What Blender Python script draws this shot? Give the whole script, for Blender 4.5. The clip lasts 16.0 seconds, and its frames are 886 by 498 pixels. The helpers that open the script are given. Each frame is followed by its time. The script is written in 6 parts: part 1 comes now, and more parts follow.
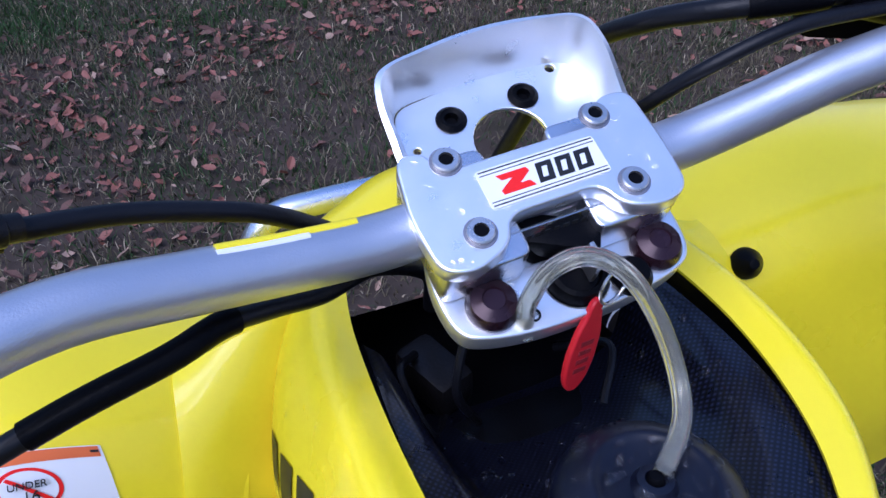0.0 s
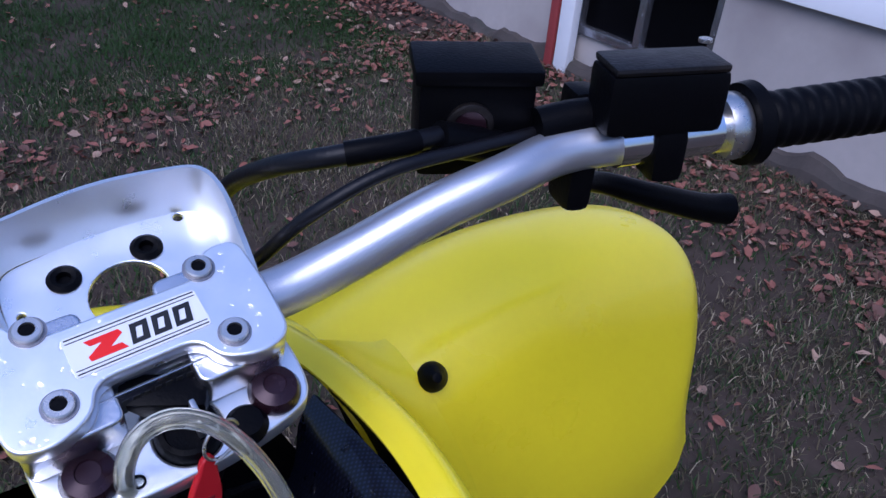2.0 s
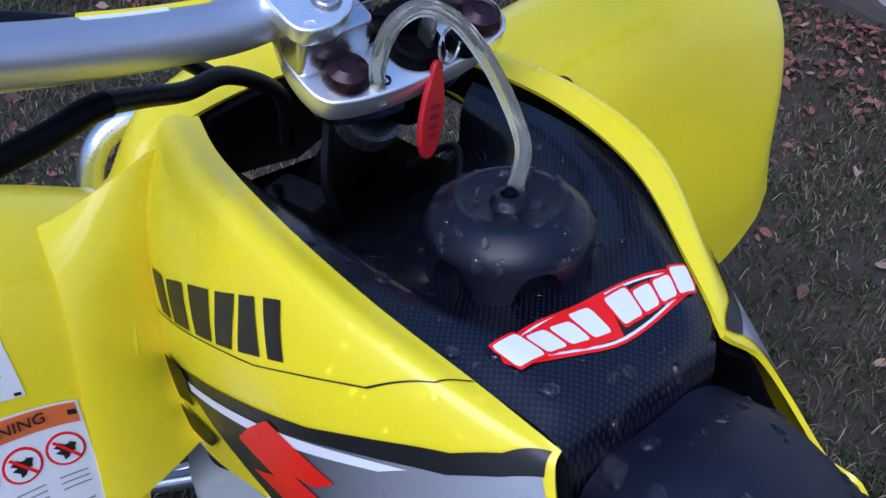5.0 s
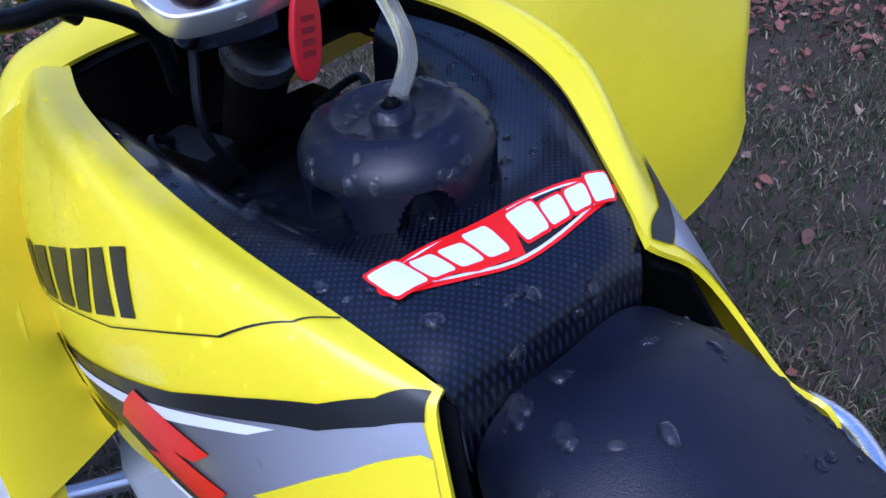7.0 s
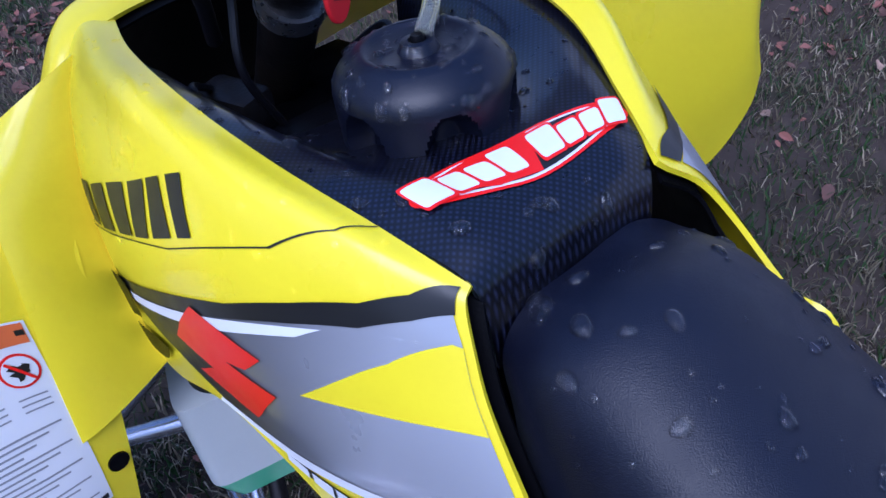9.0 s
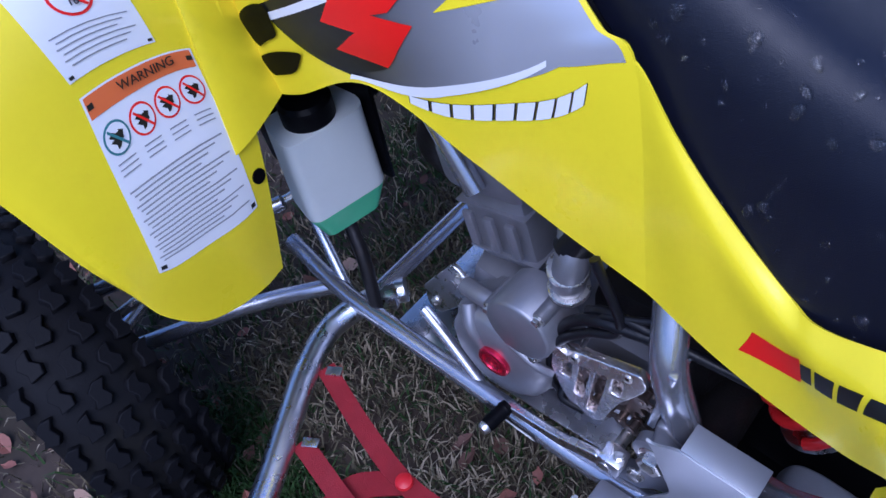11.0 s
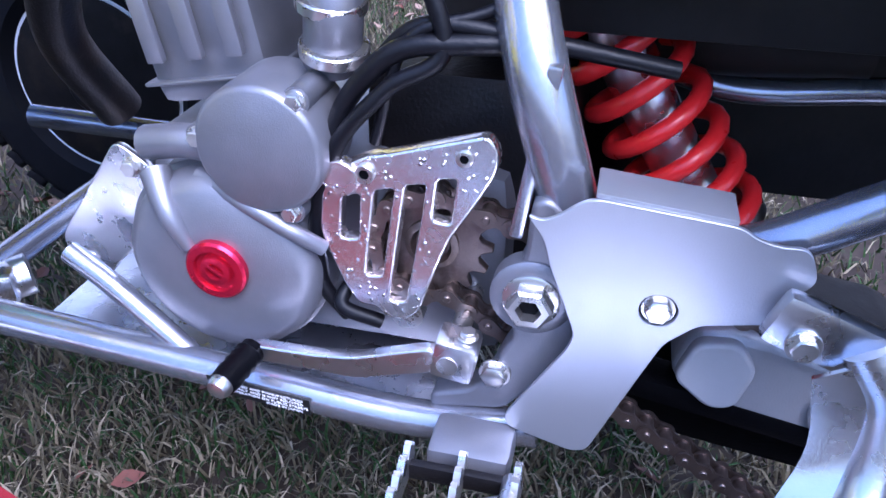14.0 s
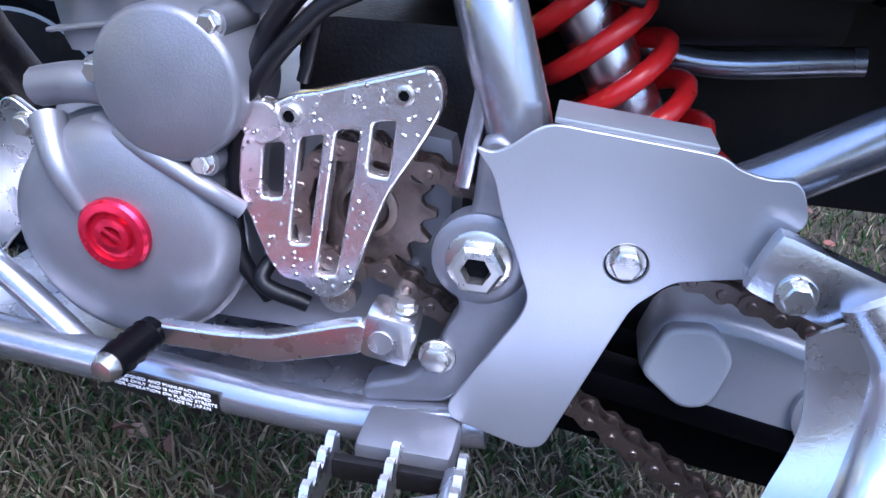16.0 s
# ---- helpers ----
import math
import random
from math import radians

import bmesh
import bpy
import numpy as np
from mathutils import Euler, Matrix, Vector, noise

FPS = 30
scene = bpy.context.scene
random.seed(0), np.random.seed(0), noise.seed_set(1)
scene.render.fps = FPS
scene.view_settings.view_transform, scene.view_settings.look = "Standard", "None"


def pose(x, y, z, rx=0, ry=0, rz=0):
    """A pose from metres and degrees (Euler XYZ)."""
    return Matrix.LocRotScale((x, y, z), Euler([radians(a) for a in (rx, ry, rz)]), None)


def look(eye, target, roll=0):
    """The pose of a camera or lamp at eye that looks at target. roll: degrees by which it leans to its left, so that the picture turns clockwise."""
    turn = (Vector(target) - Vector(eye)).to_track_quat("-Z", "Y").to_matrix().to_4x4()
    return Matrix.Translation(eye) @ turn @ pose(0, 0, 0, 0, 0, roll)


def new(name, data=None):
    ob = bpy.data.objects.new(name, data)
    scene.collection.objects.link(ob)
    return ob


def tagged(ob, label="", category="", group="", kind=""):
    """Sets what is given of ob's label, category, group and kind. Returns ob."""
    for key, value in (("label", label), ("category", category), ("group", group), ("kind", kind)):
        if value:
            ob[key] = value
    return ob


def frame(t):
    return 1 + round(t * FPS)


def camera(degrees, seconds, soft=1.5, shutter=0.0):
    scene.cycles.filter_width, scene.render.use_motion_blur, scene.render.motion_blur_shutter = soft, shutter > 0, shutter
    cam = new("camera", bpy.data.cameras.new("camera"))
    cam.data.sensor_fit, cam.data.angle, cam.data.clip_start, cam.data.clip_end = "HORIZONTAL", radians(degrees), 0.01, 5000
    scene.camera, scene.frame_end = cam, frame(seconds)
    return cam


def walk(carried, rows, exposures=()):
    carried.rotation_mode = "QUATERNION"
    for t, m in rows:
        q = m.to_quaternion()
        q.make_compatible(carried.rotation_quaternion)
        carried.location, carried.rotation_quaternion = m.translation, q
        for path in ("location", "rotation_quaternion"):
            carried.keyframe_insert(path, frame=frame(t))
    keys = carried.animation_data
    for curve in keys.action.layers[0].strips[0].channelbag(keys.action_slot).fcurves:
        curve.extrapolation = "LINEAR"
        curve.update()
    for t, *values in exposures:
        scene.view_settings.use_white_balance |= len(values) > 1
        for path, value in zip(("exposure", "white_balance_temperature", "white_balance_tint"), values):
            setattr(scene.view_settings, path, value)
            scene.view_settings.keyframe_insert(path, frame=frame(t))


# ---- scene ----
cam = camera(60.4, 16.0)
PATH = [
    (0, (-0.155, 0.176, 1.243), (0.433, 1.585, -0.05), 0.4),
    (0.5, (-0.136, 0.173, 1.243), (0.542, 1.566, -0.023), 3.8),
    (1, (-0.116, 0.167, 1.25), (0.64, 1.549, 0.017), 3.5),
    (1.5, (-0.081, 0.149, 1.257), (0.77, 1.564, 0.129), 2.8),
    (2, (-0.057, 0.134, 1.271), (1.002, 1.45, 0.201), 4.8),
    (2.5, (-0.049, 0.119, 1.269), (1.123, 1.345, 0.21), 7.6),
    (3, (-0.056, 0.101, 1.275), (1.162, 1.308, 0.245), 6.4),
    (3.5, (-0.096, 0.1, 1.226), (0.999, 1.341, 0.103), 3.1),
    (4, (-0.161, 0.105, 1.201), (0.806, 1.38, 0.001), 1.0),
    (4.5, (-0.205, 0.098, 1.192), (0.729, 1.311, -0.095), 2.7),
    (5, (-0.22, 0.084, 1.178), (0.726, 1.281, -0.115), 1.4),
    (7.5, (-0.149, 0.063, 1.11), (0.741, 1.284, -0.199), -5.1),
    (8, (-0.154, 0.063, 1.109), (0.737, 1.294, -0.191), -5.3),
    (10.5, (-0.357, -0.071, 1.134), (0.385, 1.049, -0.347), -12.6),
    (11, (-0.457, -0.095, 1.123), (0.392, 0.931, -0.37), -12.9),
    (11.5, (-0.521, -0.09, 1.092), (0.398, 0.753, -0.471), -10.3),
    (12, (-0.56, -0.15, 1.063), (0.34, 0.681, -0.518), -9.3),
    (12.5, (-0.599, -0.141, 1.072), (0.337, 0.722, -0.47), -11.8),
    (13, (-0.647, 0.055, 0.834), (0.826, 0.507, -0.441), -1.8),
    (13.5, (-0.554, 0.016, 0.692), (1.027, 0.418, -0.465), -0.2),
    (14, (-0.5, 0.01, 0.679), (1.151, 0.398, -0.381), 0.8),
    (14.5, (-0.494, 0.026, 0.63), (1.222, 0.442, -0.31), 3.9),
    (15, (-0.485, 0.011, 0.59), (1.256, 0.38, -0.323), 5.1),
    (15.5, (-0.489, 0.01, 0.599), (1.277, 0.341, -0.28), 4.7),
    (16, (-0.478, 0.004, 0.593), (1.299, 0.303, -0.275), 3.5),
]
LIGHT = [(0.0, 0.9, 5250, 22), (1.0, 0.76, 5250, 22), (2.0, 0.58, 5300, 24), (3.0, 0.62, 5300, 25), (4.0, 0.72, 5300, 19), (5.0, 0.7, 5250, 17), (7.3, 1.0, 4950, 22), (8.2, 1.0, 4950, 22), (10.5, 0.9, 4950, 24), (12.0, 0.94, 5200, 20), (12.5, 0.96, 5200, 21), (13.2, 1.5, 4950, 25), (14.0, 2.15, 5150, 24), (16.0, 2.2, 5400, 17)]
walk(cam, [(t, look(eye, target, roll)) for t, eye, target, roll in PATH], LIGHT)


# ---- light ----
world = bpy.data.worlds.new("overcast_sky")
scene.world = world
world.use_nodes = True
wn = world.node_tree
sky = wn.nodes.new("ShaderNodeTexSky")
sky.sky_type, sky.sun_disc = "NISHITA", False
sky.sun_elevation, sky.sun_rotation, sky.dust_density, sky.air_density = radians(54), radians(236), 1.0, 1.0
wn.nodes["Background"].inputs[1].default_value = 0.11
pale = wn.nodes.new("ShaderNodeHueSaturation")  # cloud takes most of the blue out of the sky
pale.inputs["Saturation"].default_value = 1.05
wn.links.new(sky.outputs[0], pale.inputs["Color"])
# an overcast sky is about three times as bright overhead as at the horizon
dome, height, fall, dim = (wn.nodes.new("ShaderNode" + k) for k in ("TexCoord", "SeparateXYZ", "MapRange", "VectorMath"))
fall.inputs[1].default_value, fall.inputs[2].default_value, fall.inputs[3].default_value, fall.inputs[4].default_value = 0.0, 1.0, 0.28, 1.5
dim.operation = "SCALE"
wn.links.new(dome.outputs["Generated"], height.inputs[0])
wn.links.new(height.outputs["Z"], fall.inputs[0])
wn.links.new(pale.outputs[0], dim.inputs[0])
wn.links.new(fall.outputs[0], dim.inputs["Scale"])
wn.links.new(dim.outputs[0], wn.nodes["Background"].inputs[0])
sun_data = bpy.data.lights.new("sun", "SUN")
sun_data.energy, sun_data.angle, sun_data.color = 1.3, radians(45), (1.0, 0.96, 0.92)
sun = new("sun", sun_data)
sun.matrix_world = look((-3, -2, 5), (0, 0, 0))


# ---- materials ----
def material(name, color, rough=0.5, metal=0.0, vary=0.12, scale=30.0, bump=0.0, bump_scale=200.0, drops=0.0, coat=0.0, random_tint=0.0, second=None, trans=0.0, ior=1.45, spec=0.5):
    """A procedural surface: two scales of colour variation, uneven gloss, fine relief and, where wet, beads of water."""
    m = bpy.data.materials.new(name)
    m.use_nodes = True
    t = m.node_tree
    b = t.nodes["Principled BSDF"]
    link = t.links.new
    co = t.nodes.new("ShaderNodeTexCoord")

    def noise_tex(s, detail=4.0):
        n = t.nodes.new("ShaderNodeTexNoise")
        n.inputs["Scale"].default_value, n.inputs["Detail"].default_value = s, detail
        link(co.outputs["Object"], n.inputs["Vector"])
        return n.outputs["Fac"]

    def mixed(fac, a, c):
        x = t.nodes.new("ShaderNodeMix")
        x.data_type = "RGBA"
        link(fac, x.inputs["Factor"])
        for slot, v in ((6, a), (7, c)):
            if isinstance(v, tuple):
                x.inputs[slot].default_value = (*v, 1)
            else:
                link(v, x.inputs[slot])
        return x.outputs[2]

    dark = tuple(max(0.0, c * (1 - vary)) for c in color)
    light = tuple(min(1.0, c * (1 + vary)) for c in color)
    big = noise_tex(scale)
    fine = noise_tex(scale * 9)
    col = mixed(big, dark, light)
    if second:
        ramp = t.nodes.new("ShaderNodeMapRange")
        ramp.inputs[1].default_value, ramp.inputs[2].default_value = 0.52, 0.66
        link(noise_tex(scale * 0.45, 8), ramp.inputs[0])
        col = mixed(ramp.outputs[0], col, second)
    half = t.nodes.new("ShaderNodeMath")
    half.operation = "MULTIPLY"
    half.inputs[1].default_value = 0.5
    link(fine, half.inputs[0])
    col = mixed(half.outputs[0], col, dark)
    if random_tint:
        info = t.nodes.new("ShaderNodeObjectInfo")
        mr = t.nodes.new("ShaderNodeMath")
        mr.operation = "MULTIPLY"
        mr.inputs[1].default_value = random_tint
        link(info.outputs["Random"], mr.inputs[0])
        col = mixed(mr.outputs[0], col, (0.02, 0.02, 0.02))
    link(col, b.inputs["Base Color"])
    rr = t.nodes.new("ShaderNodeMapRange")
    rr.inputs[3].default_value, rr.inputs[4].default_value = max(0.03, rough - 0.1), min(1, rough + 0.12)
    link(noise_tex(scale * 2.3), rr.inputs[0])
    link(rr.outputs[0], b.inputs["Roughness"])
    b.inputs["Metallic"].default_value = metal
    b.inputs["Coat Weight"].default_value = coat
    b.inputs["Specular IOR Level"].default_value = spec
    b.inputs["Coat Roughness"].default_value = 0.12
    b.inputs["Transmission Weight"].default_value = trans
    b.inputs["IOR"].default_value = ior
    last = None
    if bump:
        bp = t.nodes.new("ShaderNodeBump")
        bp.inputs["Strength"].default_value, bp.inputs["Distance"].default_value = bump, 0.001
        link(noise_tex(bump_scale, 6), bp.inputs["Height"])
        last = bp
    if drops:
        v = t.nodes.new("ShaderNodeTexVoronoi")
        v.feature, v.inputs["Scale"].default_value = "SMOOTH_F1", drops
        v.inputs["Smoothness"].default_value = 0.3
        link(co.outputs["Object"], v.inputs["Vector"])
        mr = t.nodes.new("ShaderNodeMapRange")
        mr.interpolation_type = "SMOOTHSTEP"
        mr.inputs[1].default_value, mr.inputs[2].default_value = 0.3, 0.12
        link(v.outputs["Distance"], mr.inputs[0])
        gate = t.nodes.new("ShaderNodeMapRange")
        gate.inputs[1].default_value, gate.inputs[2].default_value = 0.48, 0.56
        link(noise_tex(drops * 0.6, 3), gate.inputs[0])
        mm = t.nodes.new("ShaderNodeMath")
        mm.operation = "MULTIPLY"
        link(mr.outputs[0], mm.inputs[0])
        link(gate.outputs[0], mm.inputs[1])
        bp = t.nodes.new("ShaderNodeBump")
        bp.inputs["Strength"].default_value, bp.inputs["Distance"].default_value = 0.8, 0.0015
        link(mm.outputs[0], bp.inputs["Height"])
        if last:
            link(last.outputs[0], bp.inputs["Normal"])
        last = bp
        cut = t.nodes.new("ShaderNodeMix")
        link(mm.outputs[0], cut.inputs["Factor"])
        link(rr.outputs[0], cut.inputs[2])
        cut.inputs[3].default_value = 0.05
        link(cut.outputs[0], b.inputs["Roughness"])
    if last:
        link(last.outputs[0], b.inputs["Normal"])
    return m


def carbon_weave():
    m = material("carbon_weave", (0.006, 0.006, 0.009), 0.3, coat=0.5, spec=0.3)
    t = m.node_tree
    b = t.nodes["Principled BSDF"]
    co = t.nodes["Texture Coordinate"]
    wave = []
    for turn in (45, -45):
        mp = t.nodes.new("ShaderNodeMapping")
        mp.inputs["Rotation"].default_value = (0, 0, radians(turn))
        w = t.nodes.new("ShaderNodeTexWave")
        w.inputs["Scale"].default_value, w.inputs["Distortion"].default_value = 110, 0.4
        t.links.new(co.outputs["Object"], mp.inputs[0])
        t.links.new(mp.outputs[0], w.inputs["Vector"])
        wave.append(w)
    mul = t.nodes.new("ShaderNodeMath")
    mul.operation = "MULTIPLY"
    t.links.new(wave[0].outputs["Fac"], mul.inputs[0])
    t.links.new(wave[1].outputs["Fac"], mul.inputs[1])
    ramp = t.nodes.new("ShaderNodeMix")
    ramp.data_type = "RGBA"
    ramp.inputs[6].default_value, ramp.inputs[7].default_value = (0.001, 0.001, 0.002, 1), (0.014, 0.016, 0.036, 1)
    t.links.new(mul.outputs[0], ramp.inputs["Factor"])
    t.links.new(ramp.outputs[2], b.inputs["Base Color"])
    return m


YELLOW = material("yellow_plastic", (0.88, 0.72, 0.004), 0.3, vary=0.05, scale=6, bump=0.05, bump_scale=900, coat=0.3)
YELLOW_DRY = material("yellow_fender_plastic", (0.88, 0.72, 0.004), 0.3, vary=0.05, scale=6, bump=0.05, bump_scale=900, coat=0.3)
CARBON = carbon_weave()
BLACK = material("black_plastic", (0.003, 0.003, 0.004), 0.36, spec=0.07, vary=0.3, bump=0.25, bump_scale=500)
BLACK_WET = material("wet_black_cap", (0.004, 0.005, 0.013), 0.36, spec=0.45, vary=0.2, bump=0.1, bump_scale=900)
SEAT = material("seat_vinyl", (0.003, 0.004, 0.013), 0.42, vary=0.2, bump=0.3, bump_scale=1400, spec=0.5)
RUBBER = material("tyre_rubber", (0.006, 0.006, 0.008), 0.65, spec=0.15, vary=0.3, scale=14, bump=0.4, bump_scale=240, second=(0.012, 0.011, 0.010))
CABLE = material("cable_sheath", (0.005, 0.005, 0.007), 0.4, spec=0.3, vary=0.2, bump=0.3, bump_scale=300)
BAR = material("anodised_bar", (0.56, 0.57, 0.62), 0.34, 0.8, vary=0.08, scale=20, bump=0.15, bump_scale=900)
BRIGHT = material("wet_bright_aluminium", (0.96, 0.96, 0.97), 0.3, 0.88, vary=0.06, scale=24, bump=0.04, bump_scale=500)
WATER = material("water", (1.0, 1.0, 1.0), 0.1, vary=0.0, trans=1.0, ior=1.33)
CHROME = material("polished_aluminium", (0.9, 0.9, 0.93), 0.1, 1.0, vary=0.06, scale=26, bump=0.02, bump_scale=500)
# aluminium with its grey lowered to stand for the dark it reflects
DARK_MIRROR = material("mirror_aluminium", (0.5, 0.5, 0.54), 0.06, 1.0, vary=0.1, scale=40)
SATIN = material("brushed_aluminium", (0.8, 0.8, 0.84), 0.27, 1.0, vary=0.1, scale=18, bump=0.15, bump_scale=500, second=(0.6, 0.6, 0.63))
SILVER = material("silver_frame_paint", (0.42, 0.43, 0.48), 0.22, 0.85, vary=0.14, scale=16, bump=0.1, bump_scale=500, second=(0.28, 0.28, 0.32))
CAST = material("cast_engine_metal", (0.25, 0.25, 0.28), 0.4, 0.65, vary=0.16, scale=20, bump=0.18, bump_scale=900, second=(0.2, 0.2, 0.22))
GUARDM = material("wet_billet_guard", (0.92, 0.86, 0.86), 0.24, 0.95, vary=0.22, scale=24, bump=0.1, bump_scale=400, drops=210, second=(0.8, 0.5, 0.54))
DARKMETAL = material("dark_oily_metal", (0.022, 0.02, 0.021), 0.42, 0.7, vary=0.4, scale=40, bump=0.4, bump_scale=400, second=(0.045, 0.035, 0.03))
CHAINM = material("worn_chain_steel", (0.24, 0.19, 0.17), 0.34, 0.9, vary=0.35, scale=90, bump=0.3, bump_scale=600, second=(0.06, 0.04, 0.03))
STEEL = material("zinc_bolt", (0.62, 0.6, 0.58), 0.28, 0.95, vary=0.12, scale=60, bump=0.1)
RED = material("red_anodised", (0.62, 0.02, 0.06), 0.22, 0.75, vary=0.15, scale=60)
REDSPRING = material("red_spring_paint", (0.72, 0.02, 0.02), 0.3, vary=0.12, scale=40, coat=0.3)
REDWEB = material("red_webbing", (0.22, 0.004, 0.010), 0.7, vary=0.25, scale=60, bump=0.6, bump_scale=1500)
REDGRAPHIC = material("red_graphic", (0.82, 0.008, 0.004), 0.4, vary=0.05)
ORANGE = material("orange_label_band", (0.75, 0.16, 0.04), 0.45, vary=0.06)
WHITE = material("white_vinyl", (0.8, 0.8, 0.82), 0.4, vary=0.04, scale=12)
INK = material("black_ink", (0.012, 0.012, 0.012), 0.4, vary=0.2)
TEAL = material("teal_print", (0.05, 0.2, 0.22), 0.45, vary=0.08)
GREYINK = material("grey_ink", (0.3, 0.3, 0.32), 0.5, vary=0.15)
SILVERGRAPHIC = material("silver_graphic", (0.42, 0.43, 0.47), 0.3, 0.45, vary=0.08, scale=9, coat=0.4)
PURPLE = material("dark_bolt_cap", (0.03, 0.012, 0.018), 0.25, 0.4, vary=0.2)
BOTTLE = material("translucent_bottle", (0.72, 0.76, 0.74), 0.42, vary=0.06, trans=0.25)
COOLANT = material("green_coolant", (0.12, 0.62, 0.3), 0.35, vary=0.15, trans=0.2)
CLEAR = material("clear_hose", (0.85, 0.84, 0.74), 0.08, vary=0.03, trans=0.92, ior=1.35)
TAGRED = material("red_fob_plastic", (0.5, 0.012, 0.018), 0.4, vary=0.15)
CONCRETE = material("foundation_concrete", (0.46, 0.42, 0.40), 0.85, vary=0.2, scale=3, bump=0.5, bump_scale=60, second=(0.33, 0.29, 0.28))
SIDING = material("vinyl_siding", (0.8, 0.82, 0.86), 0.45, vary=0.05, scale=4)
REDTRIM = material("red_door_trim", (0.3, 0.05, 0.05), 0.6, vary=0.2)
SOIL = material("soil_and_thatch", (0.06, 0.046, 0.038), 0.95, spec=0.1, vary=0.5, scale=7, bump=0.9, bump_scale=45, second=(0.03, 0.028, 0.018))
LEAVES = [material("dry_leaf_" + n, c, 0.65, vary=0.3, scale=25, bump=0.3) for n, c in (("russet", (0.23, 0.085, 0.06)), ("tan", (0.34, 0.22, 0.16)), ("brown", (0.11, 0.05, 0.036)))]
GRASSES = [material("grass_" + n, c, 0.6, vary=0.35, scale=3, spec=0.2) for n, c in (("green", (0.03, 0.065, 0.018)), ("straw", (0.13, 0.11, 0.07)), ("pale", (0.36, 0.3, 0.21)))]


# ---- mesh helpers ----
def finish(name, bm, mat, parent=None, label="", smooth=True, m=None):
    me = bpy.data.meshes.new(name)
    if m is not None:
        bm.transform(m)
    bmesh.ops.recalc_face_normals(bm, faces=bm.faces)
    bm.to_mesh(me)
    bm.free()
    return mesh_object(name, me, mat, parent, label, smooth)


def mesh_object(name, me, mat, parent=None, label="", smooth=True):
    me.materials.clear()
    me.materials.append(mat)
    if smooth:
        me.polygons.foreach_set("use_smooth", [True] * len(me.polygons))
        me.set_sharp_from_angle(angle=radians(38))
    ob = new(name, me)
    if parent is not None:
        ob.parent = parent
    if label:
        tagged(ob, label)
    return ob


def part(name, bm, mat, parent, label="", m=None, smooth=True):
    return finish(name, bm, mat, parent, label, smooth, m)


def thing(name, label, category, group="", kind=""):
    return tagged(new(name), label, category, group, kind)


def spline(points, steps):
    """A smooth line through the points (Catmull-Rom)."""
    p = [Vector(q) for q in points]
    p = [2 * p[0] - p[1]] + p + [2 * p[-1] - p[-2]]
    out = []
    for i in range(1, len(p) - 2):
        for k in range(steps):
            t = k / steps
            a, b, c, d = p[i - 1], p[i], p[i + 1], p[i + 2]
            out.append(0.5 * (2 * b + (c - a) * t + (2 * a - 5 * b + 4 * c - d) * t * t + (3 * b - a - 3 * c + d) * t ** 3))
    return out + [p[-2]]


def tube_bm(points, r, sides=14, steps=8, r_end=None, smooth_line=True, flat=1.0, up=None):
    line = spline(points, steps) if smooth_line and len(points) > 2 else [Vector(q) for q in points]
    bm = bmesh.new()
    n = len(line)
    tang = [(line[min(i + 1, n - 1)] - line[max(i - 1, 0)]).normalized() for i in range(n)]
    side = (Vector(up) if up else tang[0].orthogonal()).normalized()
    rings = []
    for i, q in enumerate(line):
        side = (side - tang[i] * side.dot(tang[i])).normalized()
        b = tang[i].cross(side)
        rad = r if r_end is None else r + (r_end - r) * i / (n - 1)
        rings.append([bm.verts.new(q + (side * math.cos(a) * flat + b * math.sin(a)) * rad) for a in (2 * math.pi * k / sides for k in range(sides))])
    for a, b in zip(rings, rings[1:]):
        for k in range(sides):
            bm.faces.new((a[k], a[(k + 1) % sides], b[(k + 1) % sides], b[k]))
    bm.faces.new(rings[0][::-1])
    bm.faces.new(rings[-1])
    return bm


def lathe_bm(profile, sides=40, closed=False):
    """Turns (radius, height) pairs round the z axis."""
    bm = bmesh.new()
    rings = []
    for r, z in profile:
        rings.append([bm.verts.new((r * math.cos(a), r * math.sin(a), z)) for a in (2 * math.pi * k / sides for k in range(sides))] if r > 1e-6 else [bm.verts.new((0, 0, z))])
    pairs = list(zip(rings, rings[1:])) + ([(rings[-1], rings[0])] if closed else [])
    for a, b in pairs:
        for k in range(sides):
            j = (k + 1) % sides
            if len(a) == 1 and len(b) > 1:
                bm.faces.new((a[0], b[j], b[k]))
            elif len(b) == 1 and len(a) > 1:
                bm.faces.new((a[k], a[j], b[0]))
            elif len(a) > 1:
                bm.faces.new((a[k], a[j], b[j], b[k]))
    if not closed:
        for ring in (rings[0], rings[-1]):
            if len(ring) > 1:
                bm.faces.new(ring)
    return bm


def box_bm(size, bevel=0.0, m=None):
    bm = bmesh.new()
    bmesh.ops.create_cube(bm, size=1)
    bmesh.ops.scale(bm, vec=size, verts=bm.verts)
    if bevel:
        bmesh.ops.bevel(bm, geom=bm.edges[:], offset=bevel, segments=2, affect="EDGES", profile=0.6)
    if m is not None:
        bm.transform(m)
    return bm


def joined(*bms):
    out = bmesh.new()
    for b in bms:
        me = bpy.data.meshes.new("tmp")
        b.to_mesh(me)
        b.free()
        out.from_mesh(me)
        bpy.data.meshes.remove(me)
    return out


def axes(origin, x, y):
    """A frame with its origin, x axis and y axis (z follows)."""
    x = Vector(x).normalized()
    z = x.cross(Vector(y)).normalized()
    y = z.cross(x)
    m = Matrix((x, y, z)).transposed().to_4x4()
    m.translation = Vector(origin)
    return m


